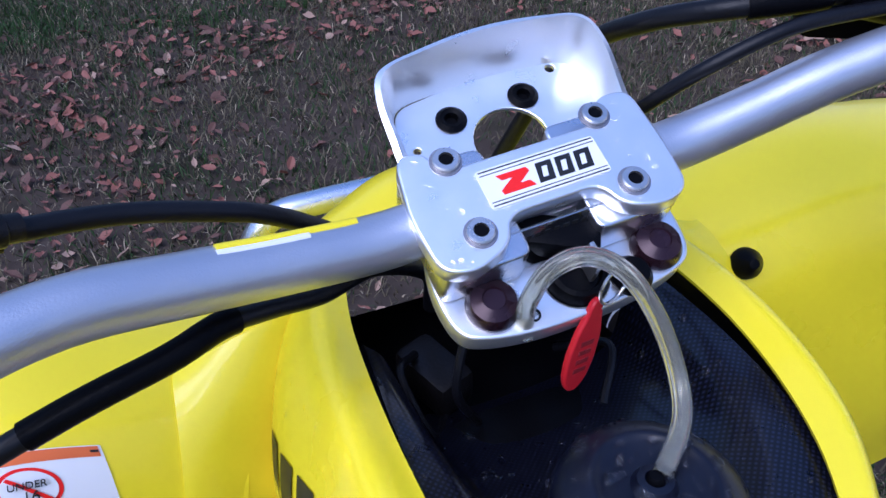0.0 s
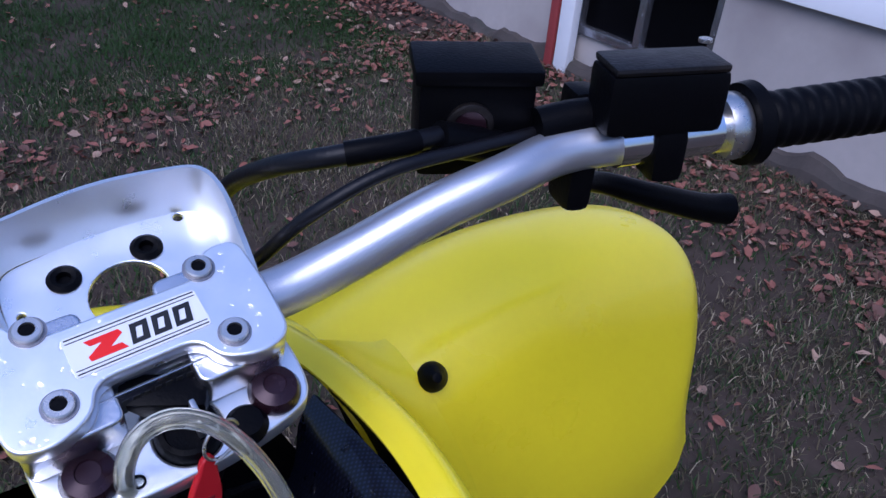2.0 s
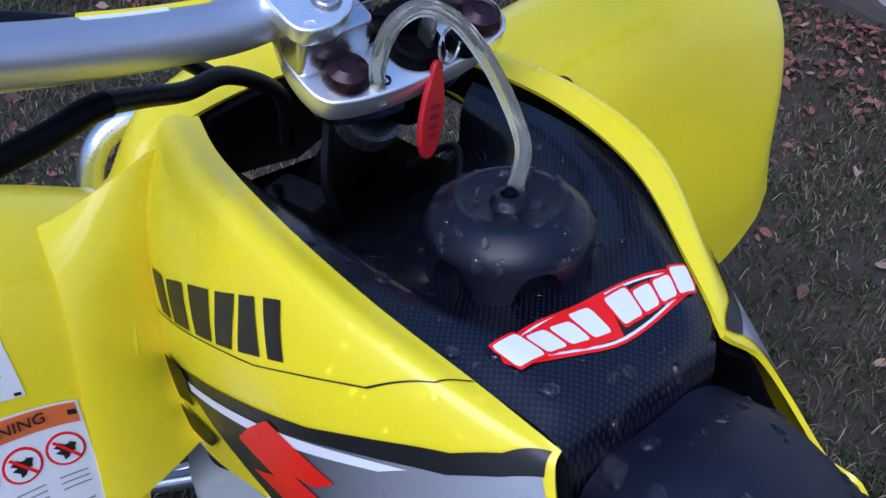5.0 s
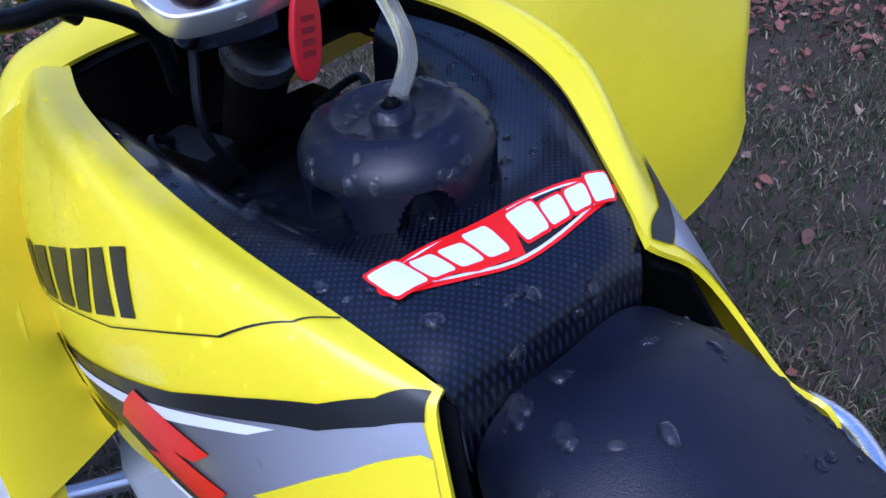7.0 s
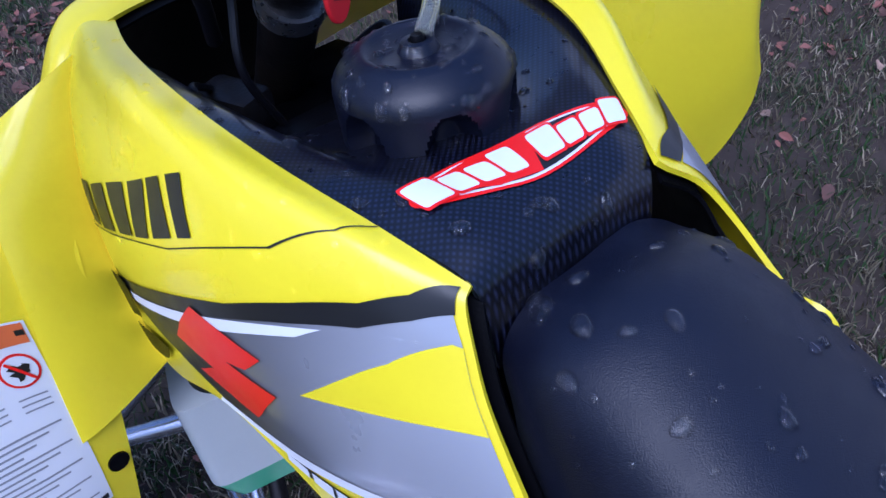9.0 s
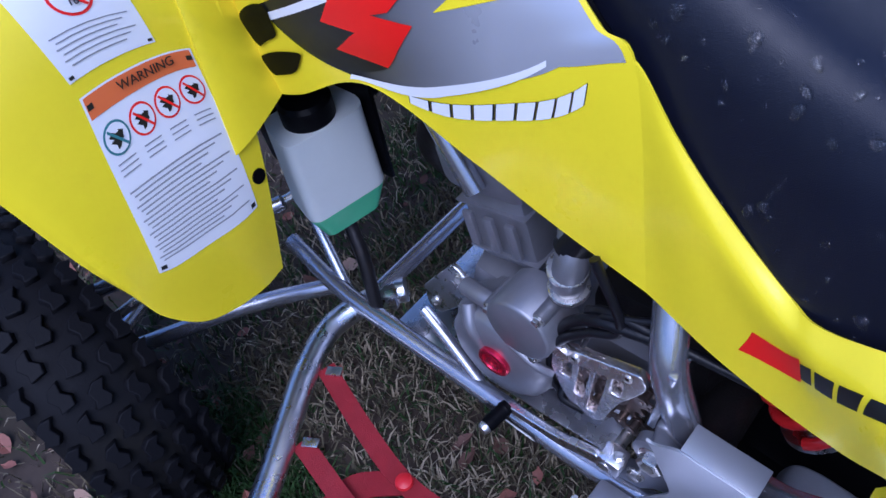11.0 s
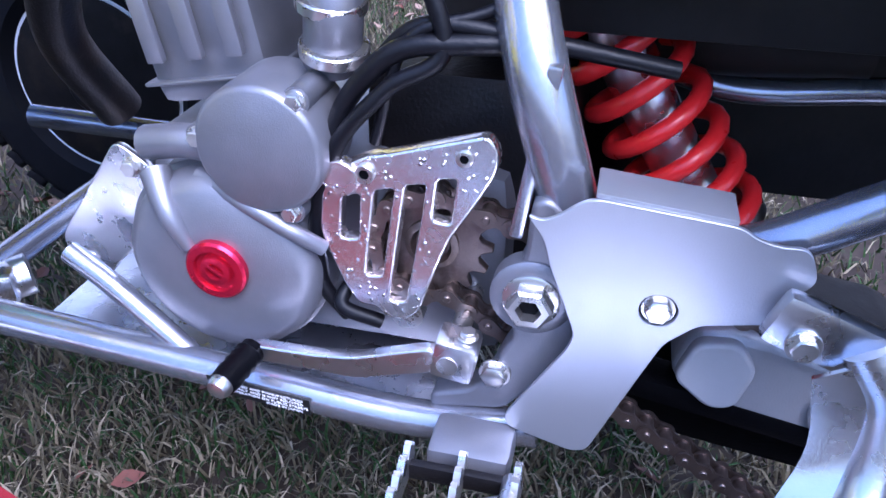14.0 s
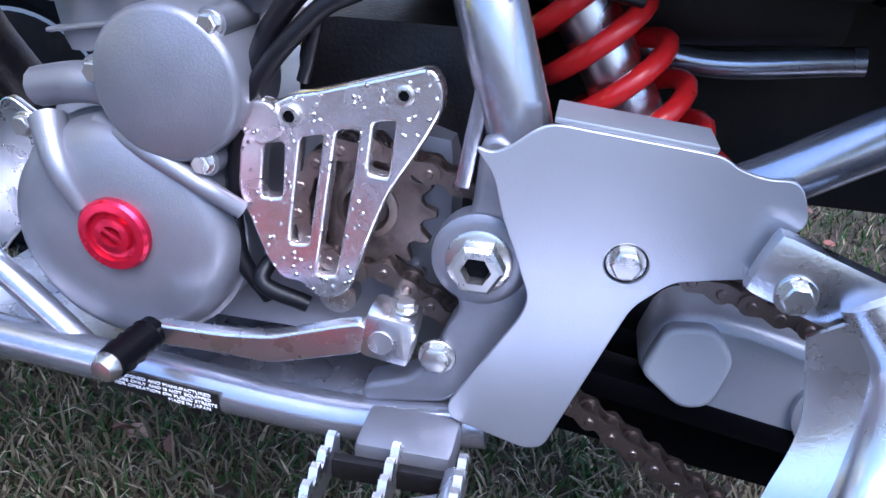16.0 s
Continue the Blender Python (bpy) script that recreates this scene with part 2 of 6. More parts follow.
SIDE = Matrix(((0, 0, -1, 0), (1, 0, 0, 0), (0, 1, 0, 0), (0, 0, 0, 1)))  # (along y, up z, out to -x)


def side_at(x, y, z):
    return Matrix.Translation((x, y, z)) @ SIDE


def along(p, q):
    """A frame at p whose z axis points to q."""
    d = (Vector(q) - Vector(p)).normalized()
    return Matrix.Translation(p) @ d.to_track_quat("Z", "Y").to_matrix().to_4x4()


def from_curve(cu):
    ob = bpy.data.objects.new("tmp", cu)
    scene.collection.objects.link(ob)
    dg = bpy.context.evaluated_depsgraph_get()
    me = bpy.data.meshes.new_from_object(ob.evaluated_get(dg))
    bpy.data.objects.remove(ob)
    bpy.data.curves.remove(cu)
    return me


def plate_mesh(outlines, depth, bevel=0.0, rounded=0):
    """A flat plate, cut from outlines in its own plane (the first outside, the others holes), standing from z=0 to z=depth."""
    cu = bpy.data.curves.new("tmp", "CURVE")
    cu.dimensions, cu.fill_mode = "2D", "BOTH"
    cu.extrude, cu.bevel_depth, cu.bevel_resolution, cu.offset = max(depth / 2 - bevel, 0), bevel, 2, -bevel
    for pts in outlines:
        sp = cu.splines.new("POLY")
        sp.points.add(len(pts) - 1)
        for q, v in zip(sp.points, pts):
            q.co = (v[0], v[1], 0, 1)
        sp.use_cyclic_u = True
    me = from_curve(cu)
    me.transform(Matrix.Translation((0, 0, depth / 2)))
    return me


def plate(name, outlines, depth, mat, parent, m, bevel=0.0, label=""):
    me = plate_mesh(outlines, depth, bevel)
    me.transform(m)
    return mesh_object(name, me, mat, parent, label)


def circle(cx, cy, r, n=28):
    return [(cx + r * math.cos(2 * math.pi * k / n), cy + r * math.sin(2 * math.pi * k / n)) for k in range(n)]


def rounded(pts, r, n=5):
    """A closed outline with its corners rounded to about r."""
    out = []
    k = len(pts)
    for i in range(k):
        p, a, b = Vector(pts[i]), Vector(pts[i - 1]), Vector(pts[(i + 1) % k])
        ra = min(r, (a - p).length * 0.45)
        rb = min(r, (b - p).length * 0.45)
        s, e = p + (a - p).normalized() * ra, p + (b - p).normalized() * rb
        for j in range(n + 1):
            t = j / n
            out.append(tuple((1 - t) ** 2 * s + 2 * t * (1 - t) * p + t * t * e))
    return out


def text_mesh(words, size, depth=0.0004):
    cu = bpy.data.curves.new("tmp", "FONT")
    cu.body, cu.size, cu.extrude, cu.align_x, cu.align_y = words, size, depth, "CENTER", "CENTER"
    return from_curve(cu)


class Sheet:
    """A smooth surface through a net of control lines; at(u, v) gives the place, with u along a line and v across the lines."""

    def __init__(self, lines):
        self.lines = [[Vector(p) for p in line] for line in lines]

    @staticmethod
    def cut(p, t):
        n = len(p) - 1
        t = min(max(t, 0.0), 1.0) * n
        i = min(int(t), n - 1)
        t -= i
        b, c = p[i], p[i + 1]
        a = p[i - 1] if i else 2 * b - c
        d = p[i + 2] if i + 2 <= n else 2 * c - b
        return 0.5 * (2 * b + (c - a) * t + (2 * a - 5 * b + 4 * c - d) * t * t + (3 * b - a - 3 * c + d) * t ** 3)

    def at(self, u, v):
        return self.cut([self.cut(line, u) for line in self.lines], v)

    def normal(self, u, v):
        e = 0.004
        return (self.at(min(u + e, 1), v) - self.at(max(u - e, 0), v)).cross(self.at(u, min(v + e, 1)) - self.at(u, max(v - e, 0))).normalized()

    def sign(self):
        """1 where the normal points away from the vehicle's core, else -1."""
        p, n = self.at(0.5, 0.5), self.normal(0.5, 0.5)
        return 1 if n.dot(p - Vector((0.012, min(p.y, 0.42), 0.5))) > 0 else -1

    def bm(self, nu=40, nv=30, u=(0, 1), v=(0, 1)):
        bm = bmesh.new()
        net = [[bm.verts.new(self.at(u[0] + (u[1] - u[0]) * i / nu, v[0] + (v[1] - v[0]) * j / nv)) for j in range(nv + 1)] for i in range(nu + 1)]
        for i in range(nu):
            for j in range(nv):
                bm.faces.new((net[i][j], net[i + 1][j], net[i + 1][j + 1], net[i][j + 1]))
        return bm

    def patch(self, outline, lift, n=1):
        """A thin film that lies on the sheet, bounded by an outline of (u, v)."""
        me = plate_mesh([outline], 0.0)
        bm = bmesh.new()
        bm.from_mesh(me)
        bmesh.ops.triangulate(bm, faces=bm.faces)
        for _ in range(n):
            bmesh.ops.subdivide_edges(bm, edges=[e for e in bm.edges if e.calc_length() > 0.025], cuts=1)
            bmesh.ops.triangulate(bm, faces=bm.faces)
        for w in bm.verts:
            u, v = w.co.x, w.co.y
            w.co = self.at(u, v) + self.normal(u, v) * lift * self.sign()
        return bm


def skin(name, sheet, mat, parent, thick=0.003, nu=40, nv=40, label=""):
    """A moulded panel: its outer face on the sheet, its inner face set in by its thickness, with closed edges."""
    s = sheet.sign()
    bm = bmesh.new()
    faces = []
    for depth in (0.0, thick):
        faces.append([[bm.verts.new(sheet.at(i / nu, j / nv) - (sheet.normal(i / nu, j / nv) * s * depth if depth else Vector())) for j in range(nv + 1)] for i in range(nu + 1)])
    for net in faces:
        for i in range(nu):
            for j in range(nv):
                bm.faces.new((net[i][j], net[i + 1][j], net[i + 1][j + 1], net[i][j + 1]))
    a, b = faces
    rim = [(i, 0) for i in range(nu)] + [(nu, j) for j in range(nv)] + [(i, nv) for i in range(nu, 0, -1)] + [(0, j) for j in range(nv, 0, -1)]
    for p, q in zip(rim, rim[1:] + rim[:1]):
        bm.faces.new((a[p[0]][p[1]], a[q[0]][q[1]], b[q[0]][q[1]], b[p[0]][p[1]]))
    return finish(name, bm, mat, parent, label)


def bolt(name, parent, m, r=0.006, h=0.005, mat=None, label="", washer=0.0):
    """A hexagon bolt head with a flange, looking along the frame's z axis."""
    head = lathe_bm([(r * 1.25, 0), (r * 1.25, h * 0.25), (r * 1.2, h * 0.3)], 24)
    hexa = lathe_bm([(r, h * 0.3), (r, h * 0.9), (r * 0.86, h), (0, h)], 6)
    return part(name, joined(head, hexa), mat or STEEL, parent, label, m)


def socket_bolt(name, parent, m, r=0.0065, h=0.006, mat=None):
    prof = [(r, 0), (r, h * 0.8), (r * 0.9, h), (r * 0.55, h), (r * 0.5, h * 0.25), (0, h * 0.25)]
    ob = part(name, lathe_bm(prof, 24), mat or STEEL, parent, "", m)
    # a black disc paints the shade inside the hexagon socket
    part("hex_recess", lathe_bm([(r * 0.56, h * 0.5), (r * 0.56, h * 0.62), (0, h * 0.6)], 6), BLACK, ob, "", m)
    return ob


def beads(ob, count, r0, r1, seed, keep=lambda p, n: n.z > 0.15):
    """Beads of water of uneven size and outline, lying on a surface."""
    rng = random.Random(seed)
    me = ob.data
    polys = [p for p in me.polygons if keep(p.center, p.normal)]
    sums = np.cumsum([p.area for p in polys]).tolist()
    verts, faces = [], []
    for _ in range(count):
        p = polys[min(bisect_in(sums, rng.uniform(0, sums[-1])), len(polys) - 1)]
        c = [me.vertices[v].co for v in p.vertices]
        w = [rng.random() + 0.02 for _ in c]
        at = sum((q * a for q, a in zip(c, w)), Vector()) / sum(w)
        m = along(at, at + p.normal) @ Matrix.Rotation(rng.uniform(0, 6.28), 4, "Z")
        r = r0 + (r1 - r0) * rng.random() ** 2.2
        asp, ph = rng.uniform(0.65, 1.0), rng.uniform(0, 6)
        k = len(verts)
        for q, z in ((1.0, -0.02), (0.86, 0.2), (0.5, 0.36)):
            for j in range(12):
                a = j * math.pi / 6
                e = q * (1 + 0.14 * math.sin(2 * a + ph) + 0.08 * math.sin(3 * a - ph))
                verts.append(m @ Vector((r * e * math.cos(a), r * e * asp * math.sin(a), r * z)))
        verts.append(m @ Vector((0, 0, r * 0.41)))
        for ring in range(2):
            for j in range(12):
                o, i = k + 12 * ring, (j + 1) % 12
                faces.append((o + j, o + i, o + 12 + i, o + 12 + j))
        faces += [(k + 24 + j, k + 24 + (j + 1) % 12, k + 36) for j in range(12)]
    drop = bpy.data.meshes.new("rain_water")
    drop.from_pydata([tuple(v) for v in verts], [], faces)
    out = mesh_object("rain_water", drop, WATER, ob, "clear beads of rain water")
    out.visible_shadow = False
    return tagged(out, "clear beads of rain water", kind="stuff")


def bisect_in(sums, x):
    lo, hi = 0, len(sums)
    while lo < hi:
        mid = (lo + hi) // 2
        lo, hi = (mid + 1, hi) if sums[mid] < x else (lo, mid)
    return lo


def mirrored_copy(ob, name, dx, dy):
    """A thing of the other side: the same parts, mirrored and shifted."""
    m = Matrix.Translation((dx, dy, 0)) @ Matrix.Diagonal((-1, 1, 1, 1))
    out = tagged(new(name), ob["label"] if "label" in ob else "", ob["category"] if "category" in ob else "")
    for c in ob.children:
        me = c.data.copy()
        me.transform(m @ c.matrix_local)
        me.flip_normals()
        k = new(c.name.split(".")[0], me)
        k.parent = out
    return out




# ---- ground, leaves and house ----
def ground_height(x, y):
    return 0.012 * noise.noise(Vector((x * 1.3, y * 1.3, 0))) + 0.006 * noise.noise(Vector((x * 6, y * 6, 3)))


bm = bmesh.new()
ticks = [-600, -150, -40, -12, -5] + [-2.5 + 0.12 * k for k in range(76)] + [9, 14, 40, 150, 600]
net = [[bm.verts.new((x, y, ground_height(x, y) if abs(x) < 7 and abs(y) < 7 else -0.02)) for y in ticks] for x in ticks]
for i in range(len(ticks) - 1):
    for j in range(len(ticks) - 1):
        bm.faces.new((net[i][j], net[i + 1][j], net[i + 1][j + 1], net[i][j + 1]))
tagged(finish("ground", bm, SOIL), "autumn lawn of thin grass over bare soil", "ground", kind="structure")


def scatter_blades(name, mat, count, box, low, high, label, seed):
    rng = np.random.default_rng(seed)
    verts, faces = [], []
    for _ in range(count):
        x, y = rng.uniform(box[0], box[1]), rng.uniform(box[2], box[3])
        if noise.noise(Vector((x * 2.2 + seed, y * 2.2, 5))) < rng.uniform(-0.6, 0.25):
            continue
        a, h, w, lean = rng.uniform(0, 6.28), rng.uniform(low, high), rng.uniform(0.0012, 0.0026), rng.uniform(0.2, 1.3)
        b = rng.uniform(0, 6.28)
        z = ground_height(x, y) - 0.002
        dx, dy, lx, ly = math.cos(a) * w, math.sin(a) * w, math.cos(b) * h * lean, math.sin(b) * h * lean
        k = len(verts)
        verts += [(x - dx, y - dy, z), (x + dx, y + dy, z), (x + dx * 0.7 + lx * 0.45, y + dy * 0.7 + ly * 0.45, z + h * 0.65), (x - dx * 0.7 + lx * 0.45, y - dy * 0.7 + ly * 0.45, z + h * 0.65), (x + lx, y + ly, z + h * (0.95 if lean < 0.8 else 0.6))]
        faces += [(k, k + 1, k + 2, k + 3), (k + 3, k + 2, k + 4)]
    me = bpy.data.meshes.new(name)
    me.from_pydata(verts, [], faces)
    tagged(mesh_object(name, me, mat, smooth=False), label, "grass", kind="stuff")


scatter_blades("grass", GRASSES[0], 50000, (-1.3, 2.8, -0.7, 3.6), 0.015, 0.05, "short green lawn grass", 3)
scatter_blades("far_grass", GRASSES[0], 60000, (-0.9, 2.3, 3.1, 5.4), 0.02, 0.055, "denser green lawn grass away from the house", 5)
scatter_blades("tyre_grass", GRASSES[0], 9000, (-0.75, -0.28, 0.38, 0.78), 0.015, 0.05, "tufts of green grass beside the front tyre", 6)
scatter_blades("dry_grass", GRASSES[1], 95000, (-1.3, 2.8, -0.7, 3.6), 0.012, 0.045, "short faded straw-coloured lawn grass", 8)
scatter_blades("pale_grass", GRASSES[2], 16000, (-1.3, 2.8, -0.7, 3.6), 0.012, 0.04, "scattered bleached blades of dead grass", 15)
scatter_blades("near_grass", GRASSES[1], 16000, (-0.35, 0.9, -0.3, 0.8), 0.015, 0.05, "pale dry lawn grass under the quad bike", 12)
# extra pale blades stand for light on the ground that the machine shades
scatter_blades("shade_grass", GRASSES[2], 9000, (-0.25, 0.9, -0.1, 1.0), 0.015, 0.045, "bleached grass blades under the engine", 17)
scatter_blades("shade_grass", GRASSES[0], 9000, (-0.25, 0.9, -0.1, 1.0), 0.015, 0.045, "green grass blades under the engine", 18)


def scatter_leaves(name, mat, count, seed, label):
    """Curled dead leaves, thick along the house and in drifts, thin elsewhere."""
    rng = np.random.default_rng(seed)
    verts, faces = [], []
    made = 0
    while made < count:
        x, y = rng.uniform(-1.6, 2.75), rng.uniform(-0.8, 5.0)
        drift = math.exp(-((2.5 - x) / 0.42) ** 2) + 0.3 * math.exp(-((x + 0.35) / 0.4) ** 2 - ((y - 1.8) / 0.6) ** 2) + 0.6 * math.exp(-((x + 0.62) / 0.22) ** 2 - ((y - 0.6) / 0.35) ** 2) + 0.5 * math.exp(-((y - 2.9 - 0.2 * x) / 0.25) ** 2) + 0.35 * math.exp(-((x + 0.45) / 0.25) ** 2 - ((y - 2.4) / 0.35) ** 2)
        drift *= 0.35 + 1.3 * max(0.0, 0.5 + noise.noise(Vector((x * 3.1, y * 3.1, 9))))
        if rng.uniform() > 0.035 + drift:
            continue
        made += 1
        s, a = rng.uniform(0.008, 0.025), rng.uniform(0, 6.28)
        m = pose(x, y, ground_height(x, y) + rng.uniform(0.008, 0.03), rng.uniform(-35, 35), rng.uniform(-35, 35), math.degrees(a))
        curl = rng.uniform(0.2, 0.9)
        k = len(verts)
        pts = [(0, -1, 0)]
        for t in (-0.6, -0.1, 0.35, 0.75):
            w = (1 - t * t) * 0.62 * rng.uniform(0.75, 1.15)
            pts += [(-w, t + rng.uniform(-0.12, 0.12), curl * w * w), (0, t, -0.08), (w, t + rng.uniform(-0.12, 0.12), curl * w * w)]
        pts.append((rng.uniform(-0.1, 0.1), 1.1, 0.15))
        verts += [tuple(m @ (Vector(p) * s)) for p in pts]
        faces += [(k, k + 2, k + 1), (k, k + 3, k + 2)]
        for r in range(3):
            o = k + 1 + 3 * r
            faces += [(o, o + 1, o + 4, o + 3), (o + 1, o + 2, o + 5, o + 4)]
        o = k + 10
        faces += [(o, o + 1, o + 3), (o + 1, o + 2, o + 3)]
    me = bpy.data.meshes.new(name)
    me.from_pydata(verts, [], faces)
    tagged(mesh_object(name, me, mat), label, "leaves", kind="stuff")


scatter_leaves("russet_leaves", LEAVES[0], 3000, 21, "fallen russet oak leaves drifted along the house")
scatter_leaves("tan_leaves", LEAVES[1], 700, 22, "fallen pale tan leaves lying on the lawn")
scatter_leaves("brown_leaves", LEAVES[2], 3200, 23, "old dark brown fallen leaves on the lawn")

WALL = 2.75
house = thing("house", "house with rough concrete foundation and pale vinyl siding", "house", kind="structure")
for y0, y1 in ((-3.0, 1.95), (2.75, 9.0)):
    bm = box_bm((0.25, y1 - y0, 0.75), 0.006, pose(WALL + 0.125, (y0 + y1) / 2, 0.275))
    bmesh.ops.subdivide_edges(bm, edges=bm.edges[:], cuts=3, use_grid_fill=True)
    part("foundation", bm, CONCRETE, house, "rough grey concrete foundation")
part("foundation", box_bm((0.25, 0.8, 0.3), 0.004, pose(WALL + 0.16, 2.35, 0.05)), CONCRETE, house)
for k in range(14):
    z = 0.62 + 0.11 * k
    part("siding_board", box_bm((0.016, 12.0, 0.118), 0.003, pose(WALL - 0.02, 3.0, z + 0.059, 0, 6, 0)), SIDING, house)
part("wall_core", box_bm((0.2, 12.0, 2.2), 0, pose(WALL + 0.13, 3.0, 1.76)), SIDING, house)
# broken footing along the wall's base
bm = bmesh.new()
rows = []
for k in range(121):
    y = -1.2 + 0.05 * k
    h = 0.07 + 0.06 * noise.noise(Vector((y * 4.0, 0, 1))) + 0.025 * noise.noise(Vector((y * 17, 0, 2)))
    d = 0.05 + 0.03 * noise.noise(Vector((y * 6, 3, 1)))
    rows.append([bm.verts.new(q) for q in ((WALL + 0.01, y, h + 0.01), (WALL - d * 0.6, y, h), (WALL - d, y, h * 0.5), (WALL - d - 0.01, y, -0.03), (WALL + 0.01, y, -0.03))])
for p, q in zip(rows, rows[1:]):
    for k in range(4):
        bm.faces.new((p[k], p[k + 1], q[k + 1], q[k]))
part("footing", bm, material("mossy_footing", (0.07, 0.058, 0.052), 0.9, vary=0.4, scale=9, bump=0.9, bump_scale=70, second=(0.05, 0.05, 0.045)), house, "dark crumbling footing", smooth=False)
well = thing("window_1", "basement window with grey frame in the foundation", "window", kind="structure")
for y in (1.97, 2.36, 2.74):
    part("window_frame", box_bm((0.05, 0.04, 0.46), 0.004, pose(WALL + 0.04, y, 0.42)), SILVER, well)
part("window_frame", box_bm((0.05, 0.8, 0.04), 0.004, pose(WALL + 0.041, 2.36, 0.222)), SILVER, well)
part("pane", box_bm((0.006, 0.74, 0.4), 0, pose(WALL + 0.06, 2.36, 0.43)), BLACK, well, "dark glass pane")
post = thing("door_post", "weathered red painted post beside the window", "post")
part("post", box_bm((0.06, 0.05, 0.64), 0.004, pose(WALL - 0.035, 2.83, 0.3)), REDTRIM, post)
part("post_trim", box_bm((0.05, 0.09, 0.64), 0.004, pose(WALL - 0.03, 2.75, 0.3)), SIDING, post)
lump = bmesh.new()
bmesh.ops.create_icosphere(lump, subdivisions=3, radius=0.035)
for v in lump.verts:
    v.co *= 1 + 0.2 * noise.noise(v.co * 40)
finish("stone", lump, WHITE, m=pose(WALL - 0.12, 2.1, 0.03)).name
tagged(bpy.data.objects["stone"], "small round white stone beside the foundation", "stone")


# ---- the quad bike: bodywork ----
quad_label = "wet yellow sport quad bike parked on the lawn"
CX = 0.012  # middle line of the tank


# left flank: lines from the tank rim down to the lower edge, each from the front to the seat
flank = Sheet([
    [(-0.072, 0.545, 0.908), (-0.083, 0.485, 0.912), (-0.086, 0.40, 0.916), (-0.080, 0.32, 0.914), (-0.066, 0.25, 0.906), (-0.056, 0.205, 0.898)],
    [(-0.092, 0.555, 0.908), (-0.105, 0.485, 0.916), (-0.109, 0.40, 0.921), (-0.101, 0.32, 0.919), (-0.080, 0.25, 0.907), (-0.062, 0.202, 0.893)],
    [(-0.112, 0.55, 0.885), (-0.125, 0.485, 0.886), (-0.128, 0.40, 0.886), (-0.119, 0.32, 0.892), (-0.091, 0.245, 0.89), (-0.067, 0.193, 0.878)],
    [(-0.130, 0.53, 0.845), (-0.143, 0.475, 0.842), (-0.143, 0.40, 0.846), (-0.130, 0.315, 0.856), (-0.099, 0.235, 0.86), (-0.073, 0.178, 0.856)],
    [(-0.142, 0.51, 0.79), (-0.150, 0.46, 0.79), (-0.146, 0.385, 0.795), (-0.130, 0.295, 0.803), (-0.101, 0.205, 0.815), (-0.080, 0.148, 0.826)],
    [(-0.150, 0.485, 0.735), (-0.150, 0.44, 0.745), (-0.140, 0.365, 0.758), (-0.121, 0.265, 0.755), (-0.099, 0.175, 0.762), (-0.087, 0.115, 0.80)],
    [(-0.150, 0.475, 0.69), (-0.148, 0.43, 0.705), (-0.137, 0.34, 0.742), (-0.117, 0.25, 0.682), (-0.104, 0.175, 0.632), (-0.108, 0.085, 0.61)],
])


def mirrored(sheet, mid=0.022):
    """The other side's sheet; it draws in a little towards the seat."""
    def axis(p):
        rim = min(max((p.z - 0.872) / 0.02, 0.0), 1.0)
        return mid - (0.075 + 0.065 * rim) * min(max(0.0, 0.35 - p.y), 0.15)

    return Sheet([[Vector((2 * axis(p) - p.x, p.y, p.z)) for p in line] for line in sheet.lines])


tank_shroud = thing("tank_shroud", "wet glossy yellow plastic tank shroud with graphics", "bodywork")
skin("left_shroud", flank, YELLOW, tank_shroud, 0.003, 60, 50)
flank_r = mirrored(flank)
skin("right_shroud", flank_r, YELLOW, tank_shroud, 0.003, 40, 40)


# added black sheets, set in from the shroud, cover its yellow inner face
for side in (1, -1):
    liner = Sheet([[Vector((p.x + 0.009, p.y, p.z - 0.006)) for p in line] for line in flank.lines[1:6]])
    skin("inner_liner", liner if side > 0 else mirrored(liner), BLACK, tank_shroud, 0.002, 24, 16, "black sheet added inside the shroud")


def film(name, sheet, outline, mat, lift, label="", n=2):
    return part(name, sheet.patch(outline, lift, n), mat, tank_shroud, label)


LIFT = 0.0007
# the silver print fades to black towards the front
FADE = material("fading_silver_print", (0.42, 0.43, 0.47), 0.3, 0.3, vary=0.06, scale=9, coat=0.3)
ft = FADE.node_tree
sep, ramp, blend = ft.nodes.new("ShaderNodeSeparateXYZ"), ft.nodes.new("ShaderNodeMapRange"), ft.nodes.new("ShaderNodeMix")
blend.data_type = "RGBA"
old = ft.nodes["Principled BSDF"].inputs["Base Color"].links[0].from_socket
ft.links.new(ft.nodes["Texture Coordinate"].outputs["Object"], sep.inputs[0])
ft.links.new(sep.outputs["Y"], ramp.inputs[0])
ramp.inputs[1].default_value, ramp.inputs[2].default_value = 0.22, 0.345
ft.links.new(ramp.outputs[0], blend.inputs["Factor"])
ft.links.new(old, blend.inputs[6])
blend.inputs[7].default_value = (0.012, 0.012, 0.014, 1)
ft.links.new(blend.outputs[2], ft.nodes["Principled BSDF"].inputs["Base Color"])
# the seam, the black stripe, the silver field and its shapes
film("seam", flank, [(0.10, 0.60), (0.333, 0.508), (0.518, 0.422), (0.69, 0.298), (0.765, 0.16), (0.79, 0.01), (0.794, 0.01), (0.7675, 0.163), (0.693, 0.301), (0.519, 0.425), (0.334, 0.511), (0.10, 0.603)], INK, LIFT, "thin dark panel seam", 4)
